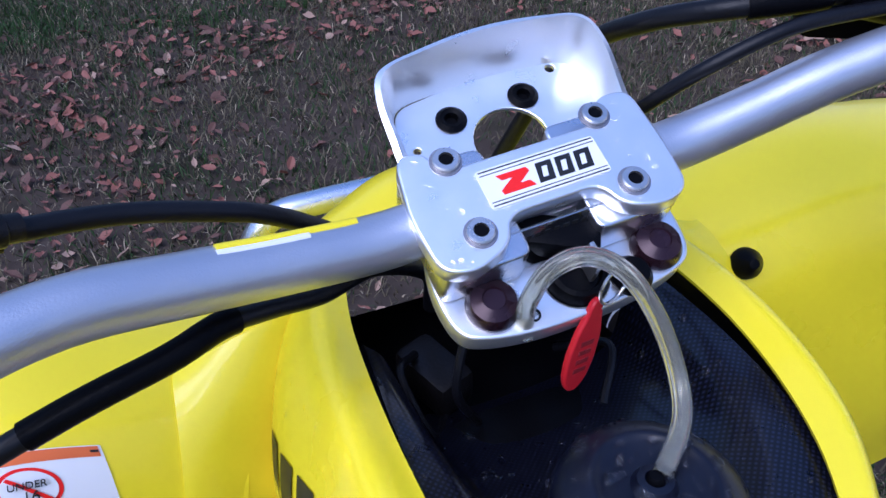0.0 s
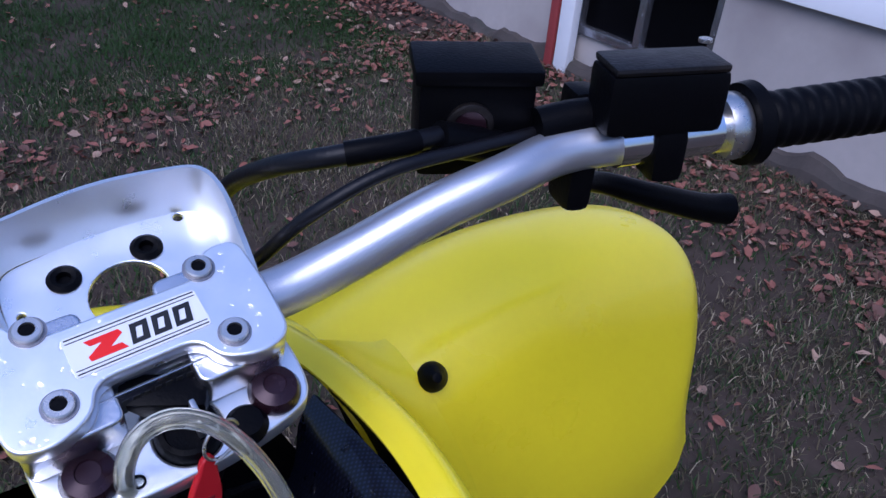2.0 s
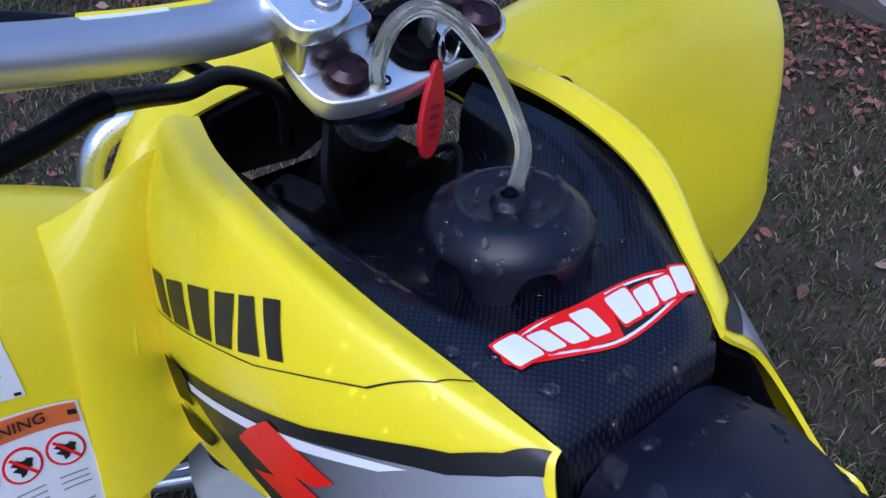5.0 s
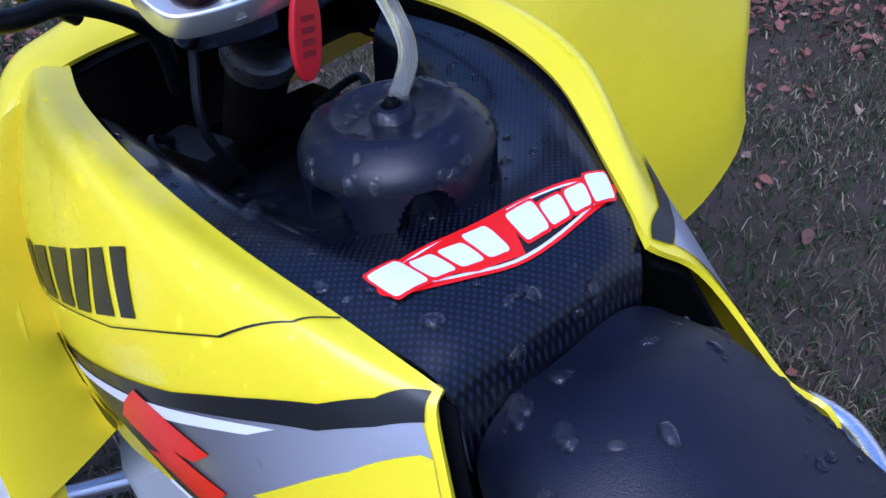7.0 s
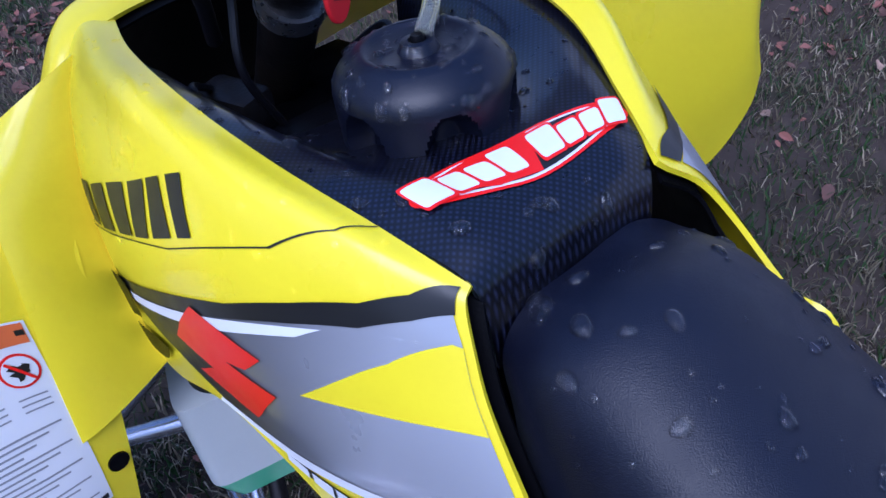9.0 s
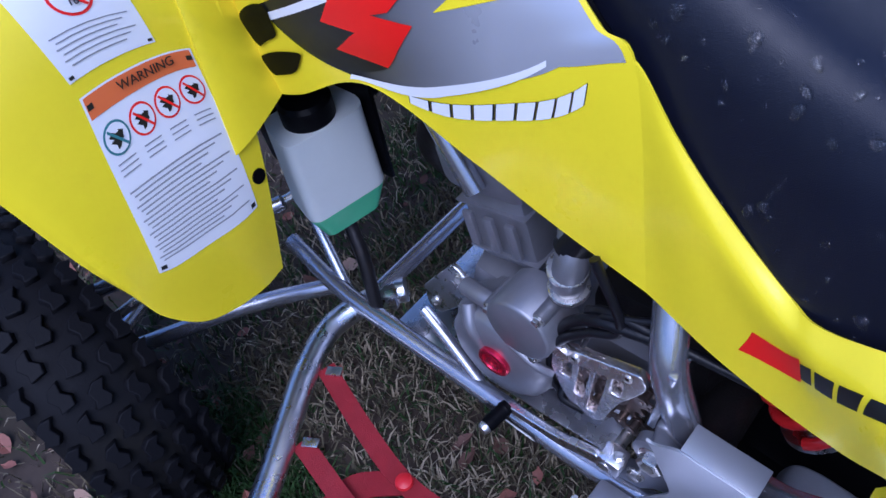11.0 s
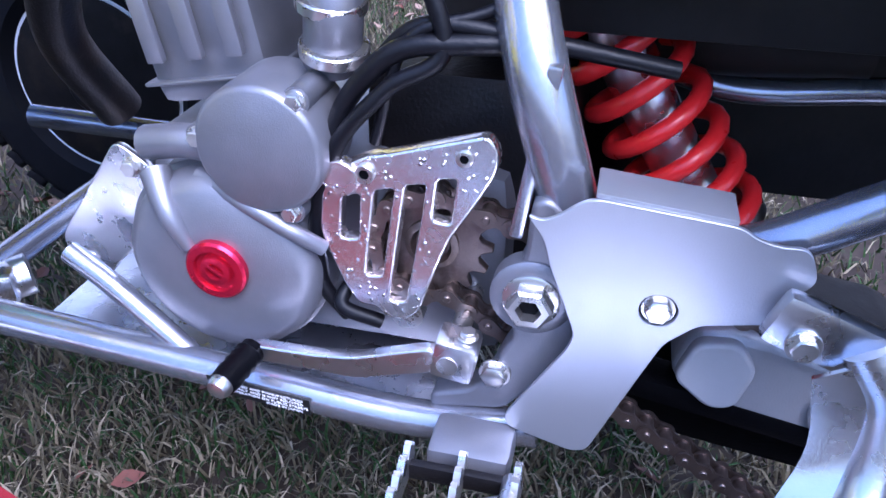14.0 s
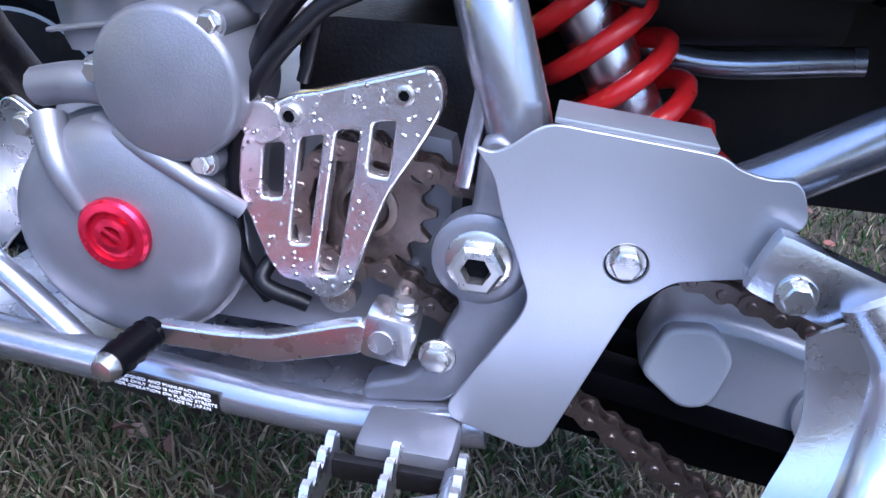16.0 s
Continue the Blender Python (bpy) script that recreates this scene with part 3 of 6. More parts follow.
film("silver_graphic", flank, [(0.26, 0.66), (0.40, 0.60), (0.605, 0.51), (0.69, 0.47), (0.814, 0.41), (0.977, 0.24), (0.985, 0.36), (0.985, 0.53), (0.985, 0.66), (0.985, 0.81), (0.84, 0.765), (0.68, 0.80), (0.40, 0.93), (0.33, 0.80)], FADE, LIFT, "silver printed graphic", 6)
film("black_stripe", flank, [(0.20, 0.67), (0.354, 0.60), (0.621, 0.482), (0.72, 0.42), (0.816, 0.352), (0.90, 0.25), (0.986, 0.065), (0.981, 0.235), (0.90, 0.335), (0.814, 0.42), (0.72, 0.468), (0.605, 0.52), (0.40, 0.61), (0.22, 0.69)], INK, LIFT * 1.6, "black printed stripe", 5)
film("white_stripe", flank, [(0.26, 0.67), (0.40, 0.61), (0.605, 0.522), (0.72, 0.475), (0.76, 0.458), (0.72, 0.495), (0.605, 0.545), (0.40, 0.632), (0.27, 0.69)], WHITE, LIFT * 2.2, "", 4)
film("black_graphic", flank, [(0.28, 0.69), (0.40, 0.632), (0.53, 0.58), (0.52, 0.72), (0.52, 0.79), (0.40, 0.89), (0.35, 0.80)], INK, LIFT * 1.8, "", 4)
film("yellow_wedge", flank, [(0.683, 0.615), (0.849, 0.481), (0.967, 0.349), (0.985, 0.345), (0.985, 0.555), (0.82, 0.588)], YELLOW_DRY, LIFT * 1.6, "", 4)
film("red_emblem", flank, [(0.544, 0.531), (0.60, 0.552), (0.647, 0.574), (0.606, 0.612), (0.568, 0.62), (0.638, 0.643), (0.58, 0.71), (0.519, 0.789), (0.433, 0.749), (0.491, 0.689), (0.512, 0.672), (0.443, 0.651), (0.49, 0.59)], REDGRAPHIC, LIFT * 2.8, "red angular emblem", 4)
film("white_stripe", flank, [(0.40, 0.90), (0.60, 0.82), (0.825, 0.742), (0.817, 0.757), (0.60, 0.845), (0.375, 0.96)], WHITE, LIFT * 2.2, "", 4)
tops, bottoms = [(0.16, 0.485), (0.264, 0.445), (0.35, 0.378), (0.43, 0.312), (0.48, 0.275), (0.562, 0.211)], [(0.22, 0.543), (0.30, 0.517), (0.40, 0.469), (0.455, 0.441), (0.525, 0.393), (0.599, 0.342)]


def between(line, t):
    t = min(max(t, 0), 1) * (len(line) - 1)
    k = min(int(t), len(line) - 2)
    return tuple(a + (b - a) * (t - k) for a, b in zip(line[k], line[k + 1]))


for k in range(6):
    a, b = k / 6 + 0.012, (k + 1) / 6 - 0.03 - (0.05 if k == 5 else 0)
    film("black_block", flank, [between(tops, a), between(tops, b), between(bottoms, b), between(bottoms, a)], INK, LIFT * 1.3, "black printed block", 3)
for k in range(9):
    a, b = k / 9 + 0.006, (k + 1) / 9 - 0.012
    lo, hi = [(0.505, 0.925), (0.70, 0.867), (0.87, 0.84)], [(0.515, 0.888), (0.71, 0.835), (0.889, 0.812)]
    for grow, mat, up in ((0.008, INK, 1.2), (0.0, WHITE, 2.0)):
        film("white_block" if grow == 0 else "block_outline", flank, [between(hi, a - grow), between(hi, b + grow), between(lo, b + grow), between(lo, a - grow)], mat, LIFT * up, "", 2)
# the vents aren't cut: black films paint the shade inside the openings
for name, ring in (("vent_slot", [(0.06, 0.72), (0.20, 0.655), (0.25, 0.645), (0.232, 0.735), (0.10, 0.79)]), ("vent_slot", [(0.06, 0.84), (0.20, 0.81), (0.27, 0.805), (0.205, 0.888), (0.09, 0.90)])):
    cu, cv = (sum(q[k] for q in ring) / len(ring) for k in (0, 1))
    film(name, flank, rounded([(cu + 0.03 + (u - cu) * 1.15, cv + (v - cv) * 1.2) for u, v in ring], 0.03, 4), BLACK, LIFT * 4.0, "black film for the shaded inside of a vent slot", 3)

# right side: dark end stripe and silver field seen past the seat
film("black_stripe", flank_r, [(0.72, 0.42), (0.816, 0.352), (0.90, 0.25), (0.986, 0.065), (0.981, 0.235), (0.90, 0.335), (0.814, 0.42), (0.72, 0.468)], INK, LIFT * 1.6, "", 3)
film("silver_graphic", flank_r, [(0.69, 0.49), (0.814, 0.43), (0.977, 0.25), (0.985, 0.53), (0.985, 0.81), (0.68, 0.80)], SILVERGRAPHIC, LIFT, "", 4)

# rear strip: from under the seat down and back to the rear fender, on each side
strip = Sheet([[flank.at(0.95, v), flank.at(1.0, v)] + line for v, line in (
    (0.815, [(-0.093, 0.08, 0.768), (-0.101, 0.034, 0.726), (-0.115, -0.02, 0.694), (-0.13, -0.05, 0.695), (-0.14, -0.127, 0.72), (-0.142, -0.30, 0.735)]),
    (0.87, [(-0.102, 0.068, 0.738), (-0.114, 0.024, 0.700), (-0.130, -0.025, 0.677), (-0.147, -0.06, 0.68), (-0.165, -0.13, 0.705), (-0.18, -0.30, 0.725)]),
    (0.935, [(-0.109, 0.060, 0.685), (-0.119, 0.015, 0.655), (-0.134, -0.035, 0.64), (-0.155, -0.08, 0.648), (-0.185, -0.14, 0.69), (-0.22, -0.30, 0.715)]),
    (1.0, [(-0.115, 0.050, 0.601), (-0.124, 0.015, 0.597), (-0.137, -0.03, 0.600), (-0.158, -0.09, 0.618), (-0.19, -0.145, 0.665), (-0.24, -0.30, 0.70)]),
)])
rear_fender = thing("rear_fender", "yellow plastic rear fender with white label", "bodywork")
skin("left_strip", strip, YELLOW_DRY, rear_fender, 0.003, 60, 24)
skin("right_strip", mirrored(strip, 0.012), YELLOW_DRY, rear_fender, 0.003, 40, 16)
flap = Sheet([
    [(-0.165, -0.117, 0.612), (-0.20, -0.115, 0.594), (-0.24, -0.102, 0.582), (-0.28, -0.089, 0.545), (-0.300, -0.107, 0.490)],
    [(-0.165, -0.14, 0.65), (-0.21, -0.135, 0.637), (-0.25, -0.125, 0.622), (-0.29, -0.112, 0.592), (-0.315, -0.125, 0.545)],
    [(-0.16, -0.20, 0.69), (-0.22, -0.19, 0.69), (-0.27, -0.18, 0.685), (-0.315, -0.17, 0.665), (-0.335, -0.17, 0.635)],
    [(-0.15, -0.34, 0.72), (-0.22, -0.34, 0.735), (-0.28, -0.34, 0.735), (-0.335, -0.34, 0.725), (-0.36, -0.34, 0.70)],
])
skin("left_flap", flap, YELLOW_DRY, rear_fender, 0.003, 40, 30)
part("label", flap.patch([(0.21, 0.388), (0.493, 0.413), (0.587, 0.383), (0.749, 0.286), (0.70, 0.26), (0.576, 0.238), (0.40, 0.28)], 0.001, 4), WHITE, rear_fender, "white warning label with a red edge")
part("label_edge", flap.patch([(0.21, 0.388), (0.493, 0.413), (0.60, 0.38), (0.52, 0.39), (0.40, 0.385)], 0.0018, 3), ORANGE, rear_fender)
for k in range(5):
    u0, u1 = (0.40, 0.575) if k == 0 else (0.575 + 0.058 * (k - 1), 0.622 + 0.058 * (k - 1))
    sl = 1.0 if k == 0 else 0.7
    c = lambda u: 0.72 - (u - 0.40) * 1.25 if u < 0.6 else 0.47 - (u - 0.6) * 0.3
    h = 0.1 if k == 0 else 0.07
    part("printed_block", strip.patch([((u * 6 + 1) / 7, v) for u, v in ((u0 + 0.012, c(u0) - h), (u1 + 0.012, c(u1) - h), (u1 - 0.008, c(u1) + h), (u0 - 0.008, c(u0) + h))], 0.0009, 3), REDGRAPHIC if k == 0 else INK, rear_fender, "red printed block" if k == 0 else "")


# front fender: a rear flap that rises, bends over the wheel and falls to the front
def fender_sheet(sign, outer=1.0):
    rows = [
        [(0.232, 0.448, 0.522), (0.262, 0.443, 0.522), (0.30, 0.441, 0.530), (0.335, 0.440, 0.548), (0.362, 0.443, 0.585), (0.372, 0.450, 0.62)],
        [(0.203, 0.452, 0.64), (0.245, 0.445, 0.64), (0.29, 0.443, 0.645), (0.335, 0.442, 0.65), (0.375, 0.445, 0.665), (0.39, 0.455, 0.68)],
        [(0.180, 0.466, 0.735), (0.232, 0.464, 0.76), (0.285, 0.462, 0.768), (0.34, 0.460, 0.768), (0.39, 0.462, 0.765), (0.408, 0.472, 0.765)],
        [(0.162, 0.488, 0.805), (0.22, 0.488, 0.842), (0.285, 0.486, 0.866), (0.35, 0.486, 0.863), (0.405, 0.488, 0.843), (0.425, 0.498, 0.825)],
        [(0.150, 0.53, 0.842), (0.215, 0.53, 0.874), (0.285, 0.53, 0.902), (0.355, 0.53, 0.90), (0.415, 0.53, 0.882), (0.44, 0.535, 0.855)],
        [(0.142, 0.60, 0.84), (0.205, 0.605, 0.868), (0.285, 0.61, 0.893), (0.36, 0.61, 0.89), (0.42, 0.61, 0.87), (0.446, 0.61, 0.84)],
        [(0.127, 0.70, 0.775), (0.195, 0.705, 0.80), (0.28, 0.71, 0.815), (0.36, 0.71, 0.812), (0.42, 0.705, 0.795), (0.446, 0.70, 0.765)],
        [(0.112, 0.82, 0.66), (0.18, 0.825, 0.68), (0.27, 0.83, 0.69), (0.35, 0.83, 0.69), (0.41, 0.82, 0.675), (0.43, 0.81, 0.65)],
    ]
    return Sheet([[(-x, y, z) if sign < 0 else (CX + x + max(0, x - 0.16) * (0.54 + wide), y, z) for x, y, z in row] for row, wide in zip(rows, (0.42, 0.20, 0.10, 0.02, -0.07, -0.09, 0, 0))])


front_fender = thing("front_fender", "yellow plastic front fender with rounded wheel arches", "bodywork")
fl, fr = fender_sheet(-1), fender_sheet(1)
skin("left_fender", fl, YELLOW_DRY, front_fender, 0.003, 40, 60)
skin("right_fender", fr, YELLOW_DRY, front_fender, 0.003, 40, 60)
hood = Sheet([
    [(-0.150, 0.53, 0.842), (-0.148, 0.55, 0.845), (-0.145, 0.575, 0.845), (-0.142, 0.60, 0.84), (-0.125, 0.70, 0.775), (-0.11, 0.82, 0.66)],
    [(-0.114, 0.549, 0.886), (-0.110, 0.562, 0.898), (-0.103, 0.590, 0.898), (-0.10, 0.615, 0.862), (-0.09, 0.71, 0.785), (-0.08, 0.825, 0.66)],
    [(-0.075, 0.545, 0.909), (-0.070, 0.565, 0.913), (-0.060, 0.603, 0.911), (-0.050, 0.65, 0.880), (-0.044, 0.725, 0.795), (-0.038, 0.83, 0.66)],
    [(CX, 0.575, 0.902), (CX, 0.595, 0.911), (CX, 0.63, 0.914), (CX, 0.675, 0.886), (CX, 0.74, 0.80), (CX, 0.832, 0.66)],
    [(0.099, 0.545, 0.909), (0.096, 0.565, 0.913), (0.090, 0.603, 0.911), (0.080, 0.65, 0.880), (0.070, 0.725, 0.795), (0.062, 0.83, 0.66)],
    [(0.158, 0.549, 0.886), (0.152, 0.562, 0.896), (0.138, 0.590, 0.894), (0.124, 0.615, 0.862), (0.114, 0.71, 0.785), (0.104, 0.825, 0.66)],
    [(0.176, 0.53, 0.842), (0.174, 0.55, 0.845), (0.170, 0.575, 0.845), (0.164, 0.60, 0.84), (0.149, 0.70, 0.775), (0.134, 0.82, 0.66)],
])
skin("hood", hood, YELLOW, front_fender, 0.003, 30, 60)
for side in (1, -1):
    near, far = (flank, fl) if side > 0 else (flank_r, fr)
    low, high = (1.0, 0.83, 0.667, 0.5, 0.36, 0.25), (0.19, 0.285, 0.385, 0.48, 0.56, 0.60)
    # a hollow fillet from the fender's flap over to the flank
    joint = Sheet([[near.at(0.13, v) for v in low], [near.at(0.05, v) for v in low], [far.at(0.13, w) for w in high], [far.at(0.27, w) for w in high]])
    swell = Vector((-0.003 * side, -0.006, 0.002))
    inner = Sheet([[joint.at(k / 12, (v + 16) / 48) + swell * (math.sin(math.pi * v / 16) - 0.1) for k in range(13)] for v in range(17)])
    skin("fender_joint", inner, YELLOW_DRY, front_fender, 0.003, 24, 24)
# added black sheet just below the hood covers its yellow inner face
hood_lining = Sheet([[Vector((CX + (p.x - CX) * 0.95, p.y - 0.003, p.z - 0.007)) for p in line] for line in hood.lines])
skin("hood_lining", hood_lining, BLACK, front_fender, 0.002, 12, 24, "black sheet added inside the cowl")

# fastener on the right fender
part("fender_clip", lathe_bm([(0.013, 0), (0.012, 0.006), (0.008, 0.011), (0.004, 0.017), (0, 0.018)], 24), BLACK, front_fender, "black push clip", along(fr.at(0.15, 0.477), fr.at(0.15, 0.477) + fr.normal(0.15, 0.477) * fr.sign()))
part("fender_clip", lathe_bm([(0.008, 0), (0.008, 0.002), (0, 0.003)], 20), BLACK, front_fender, "", along(fl.at(0.05, 0.146), fl.at(0.05, 0.146) + fl.normal(0.05, 0.146) * fl.sign()))


# warning labels: flat film laid on the left fender, with bands, pictograms and lines of print
def warn_label(name, quad, rings, lines, band, words):
    """quad: the (u, v) of the label's top left, top right, bottom right and bottom left corner."""
    def at(a, b):
        tl, tr, br, bl = quad
        return tuple((1 - b) * ((1 - a) * tl[k] + a * tr[k]) + b * ((1 - a) * bl[k] + a * br[k]) for k in (0, 1))

    def put(nm, a0, b0, a1, b1, mat, lift, n=3, lab=""):
        return part(nm, fl.patch([at(a0, b0), at(a1, b0), at(a1, b1), at(a0, b1)], lift, n), mat, sheet_ob, lab)

    sheet_ob = part(name, fl.patch([at(0, 0), at(1, 0), at(1, 1), at(0, 1)], 0.0007, 6), WHITE, front_fender, "white warning label")
    put("orange_band", 0.02, 0.01, 0.98, band, ORANGE, 0.0012, 4, "orange band")
    for a, b in ((0.05, band * 0.5), (0.95, band * 0.5), (0.05, 0.965), (0.95, 0.965)):
        put("corner_dot", a - 0.025, b - 0.014, a + 0.025, b + 0.014, INK, 0.0017, 1)
    for a0, b0, a1, b1 in lines:
        put("text_line", a0, b0, a1, b1, GREYINK, 0.0012, 2)
    for a, b, r, asp, mat in rings:
        outer = [at(a + r * math.cos(k * math.pi / 16), b + r * asp * math.sin(k * math.pi / 16)) for k in range(32)]
        inner = [at(a + r * 0.86 * math.cos(k * math.pi / 16), b + r * 0.86 * asp * math.sin(k * math.pi / 16)) for k in range(32)]
        part("sign_ring", fl.patch(outer, 0.0012, 2), mat, sheet_ob)
        part("sign_field", fl.patch(inner, 0.0017, 2), WHITE, sheet_ob)
        if not words:
            blob = [at(a + r * (0.45 + 0.2 * math.sin(3 * k)) * math.cos(k * math.pi / 8), b + r * asp * (0.45 + 0.2 * math.cos(5 * k)) * math.sin(k * math.pi / 8)) for k in range(16)]
            part("pictogram", fl.patch(blob, 0.0022, 2), INK, sheet_ob)
        bar = [at(a - r * 0.62, b - r * asp * 0.55), at(a - r * 0.5, b - r * asp * 0.66), at(a + r * 0.62, b + r * asp * 0.55), at(a + r * 0.5, b + r * asp * 0.66)]
        part("sign_bar", fl.patch(bar, 0.0027, 2), mat, sheet_ob)
    mid, e = at(0.5, 0.5), 0.02
    for text, size, a, b in words or (("WARNING", 0.011, 0.55, band * 0.5),):
        p, u, v = Vector(fl.at(*at(a, b))), Vector(fl.at(*at(a + e, b))) - Vector(fl.at(*at(a - e, b))), Vector(fl.at(*at(a, b - e))) - Vector(fl.at(*at(a, b + e)))
        me = text_mesh(text, size, 0.0003)
        me.transform(axes(p + fl.normal(*at(a, b)) * fl.sign() * 0.0032, u, v))
        mesh_object("lettering", me, INK, sheet_ob, "black lettering", False)


RB = [(0.05 + 0.02 * (k % 3), 0.50 + 0.026 * k, 0.93 - 0.09 * (k % 4), 0.509 + 0.026 * k) for k in range(17)] + [(0.06 + 0.24 * c, 0.36 + 0.028 * k, 0.22 + 0.24 * c, 0.367 + 0.028 * k) for c in range(4) for k in range(3)]
warn_label("riding_label", [(0.504, 0.327), (0.143, 0.330), (0.105, 0.114), (0.647, 0.116)], [(0.14, 0.25, 0.11, 0.75, TEAL), (0.38, 0.245, 0.11, 0.75, REDGRAPHIC), (0.62, 0.24, 0.11, 0.75, REDGRAPHIC), (0.86, 0.235, 0.11, 0.75, REDGRAPHIC)], RB, 0.115, ())
UB = [(0.1 + 0.03 * (k % 2), 0.64 + 0.05 * k, 0.9 - 0.08 * (k % 3), 0.652 + 0.05 * k) for k in range(6)]
warn_label("age_label", [(0.50, 0.475), (0.26, 0.472), (0.235, 0.345), (0.50, 0.343)], [(0.5, 0.37, 0.2, 1.0, REDGRAPHIC)], UB, 0.13, (("UNDER", 0.006, 0.5, 0.33), ("16", 0.009, 0.5, 0.43)))

# ---- tank cover, cap and seat ----
tank_cover = thing("tank_cover", "carbon-weave tank cover with red and white oval decal", "tank cover")
rimz = 0.905
cover = Sheet([
    [(-0.078, 0.485, 0.90), (-0.083, 0.40, 0.907), (-0.078, 0.32, 0.907), (-0.063, 0.25, 0.901), (-0.053, 0.208, 0.892), (-0.050, 0.198, 0.845)],
    [(-0.066, 0.48, 0.885), (-0.064, 0.40, 0.899), (-0.056, 0.33, 0.904), (-0.045, 0.26, 0.907), (-0.036, 0.21, 0.896), (-0.034, 0.196, 0.845)],
    [(-0.055, 0.47, 0.84), (-0.048, 0.40, 0.868), (-0.038, 0.345, 0.887), (-0.022, 0.268, 0.905), (-0.015, 0.21, 0.897), (-0.015, 0.196, 0.845)],
    [(CX, 0.47, 0.825), (CX, 0.40, 0.858), (CX, 0.345, 0.885), (CX - 0.004, 0.268, 0.905), (CX - 0.010, 0.21, 0.897), (CX - 0.011, 0.197, 0.845)],
    [(0.088, 0.47, 0.84), (0.078, 0.40, 0.868), (0.066, 0.345, 0.887), (0.042, 0.268, 0.905), (0.020, 0.21, 0.897), (0.018, 0.196, 0.845)],
    [(0.108, 0.48, 0.885), (0.108, 0.40, 0.899), (0.098, 0.33, 0.904), (0.070, 0.26, 0.907), (0.040, 0.21, 0.896), (0.036, 0.196, 0.845)],
    [(0.122, 0.485, 0.90), (0.127, 0.40, 0.907), (0.122, 0.32, 0.907), (0.089, 0.25, 0.901), (0.058, 0.208, 0.892), (0.052, 0.198, 0.845)],
])
skin("cover", cover, CARBON, tank_cover, 0.004, 60, 60)
CL = 0.0006
DA, DB = Vector((0.618, 0.13)), Vector((0.655, 0.955))  # the decal's ends


def on_decal(a, b):
    """a runs along the decal, b across it (towards the seat)."""
    p = DA.lerp(DB, a)
    return (p.x + b + 0.038 * math.sin(math.pi * a), p.y)


oval = lambda ra, rb, n=44: [on_decal(0.5 + ra * math.cos(2 * math.pi * k / n), rb * math.sin(2 * math.pi * k / n)) for k in range(n)]
part("decal", cover.patch(oval(0.5, 0.050), CL, 4), REDGRAPHIC, tank_cover, "red oval decal")
part("decal_ring", cover.patch(oval(0.43, 0.045), CL * 1.5, 4), WHITE, tank_cover)
part("decal_field", cover.patch(oval(0.41, 0.040), CL * 2.0, 4), INK, tank_cover)
part("decal_field", cover.patch([on_decal(0.16, -0.02), on_decal(0.4, -0.045), on_decal(0.56, -0.046), on_decal(0.5, 0.04), on_decal(0.3, 0.038), on_decal(0.16, 0.02)], CL * 2.4, 3), REDGRAPHIC, tank_cover)
for k in range(8):
    a = (0.02, 0.165, 0.27, 0.375, 0.535, 0.655, 0.755, 0.855)[k]
    w = (0.135, 0.092, 0.092, 0.092, 0.11, 0.088, 0.088, 0.11)[k]
    h = (0.034, 0.021, 0.021, 0.034, 0.034, 0.021, 0.021, 0.034)[k]
    for grow, mat, up in ((0.008, REDGRAPHIC, 2.8), (0.0, WHITE, 3.3)):
        ring = [(a - grow, -h - grow * 0.7), (a + w + grow, -h - grow * 0.7), (a + w + grow, 0.024 + grow * 0.7), (a - grow, 0.024 + grow * 0.7)]
        part("decal_block" if grow == 0 else "block_edge", cover.patch([on_decal(*q) for q in rounded(ring, 0.014, 3)], CL * up, 2), mat, tank_cover, "white printed block" if grow == 0 else "")
cap = thing("fuel_cap", "ribbed black plastic fuel cap with water beads", "fuel cap")
capm = pose(CX, 0.318, 0.893, -4, 0, 0)
skirt = [(0.0475, 0.0015 * k) for k in range(18)] + [(0.0470, 0.0285), (0.0455, 0.0325), (0.0415, 0.0368), (0.0350, 0.0415), (0.0305, 0.0436), (0.0287, 0.0437), (0.0270, 0.0428), (0.0245, 0.0412), (0.0110, 0.0402), (0.0085, 0.045), (0.005, 0.0455), (0.004, 0.041), (0, 0.041)]
bm = lathe_bm(skirt, 192)
for v in bm.verts:
    r, a = math.hypot(v.co.x, v.co.y), math.atan2(v.co.y, v.co.x)
    if r > 0.047 and v.co.z < 0.026:
        # arched finger scallops round the skirt
        wave = abs((a * 6 / (2 * math.pi) + 0.35) % 1.0 - 0.5) * 2
        inside = 1 - (v.co.z / 0.0255) ** 2 - (wave / 0.6) ** 2
        dip = 0.013 * math.sqrt(min(1.0, max(0.0, inside) / 0.55))
        v.co.x *= (r - dip) / r
        v.co.y *= (r - dip) / r
part("knob", bm, BLACK_WET, cap, m=capm)
part("vent_nipple", lathe_bm([(0.004, 0.041), (0.004, 0.0465), (0.003, 0.048), (0, 0.048)], 20), BLACK, cap, m=capm)

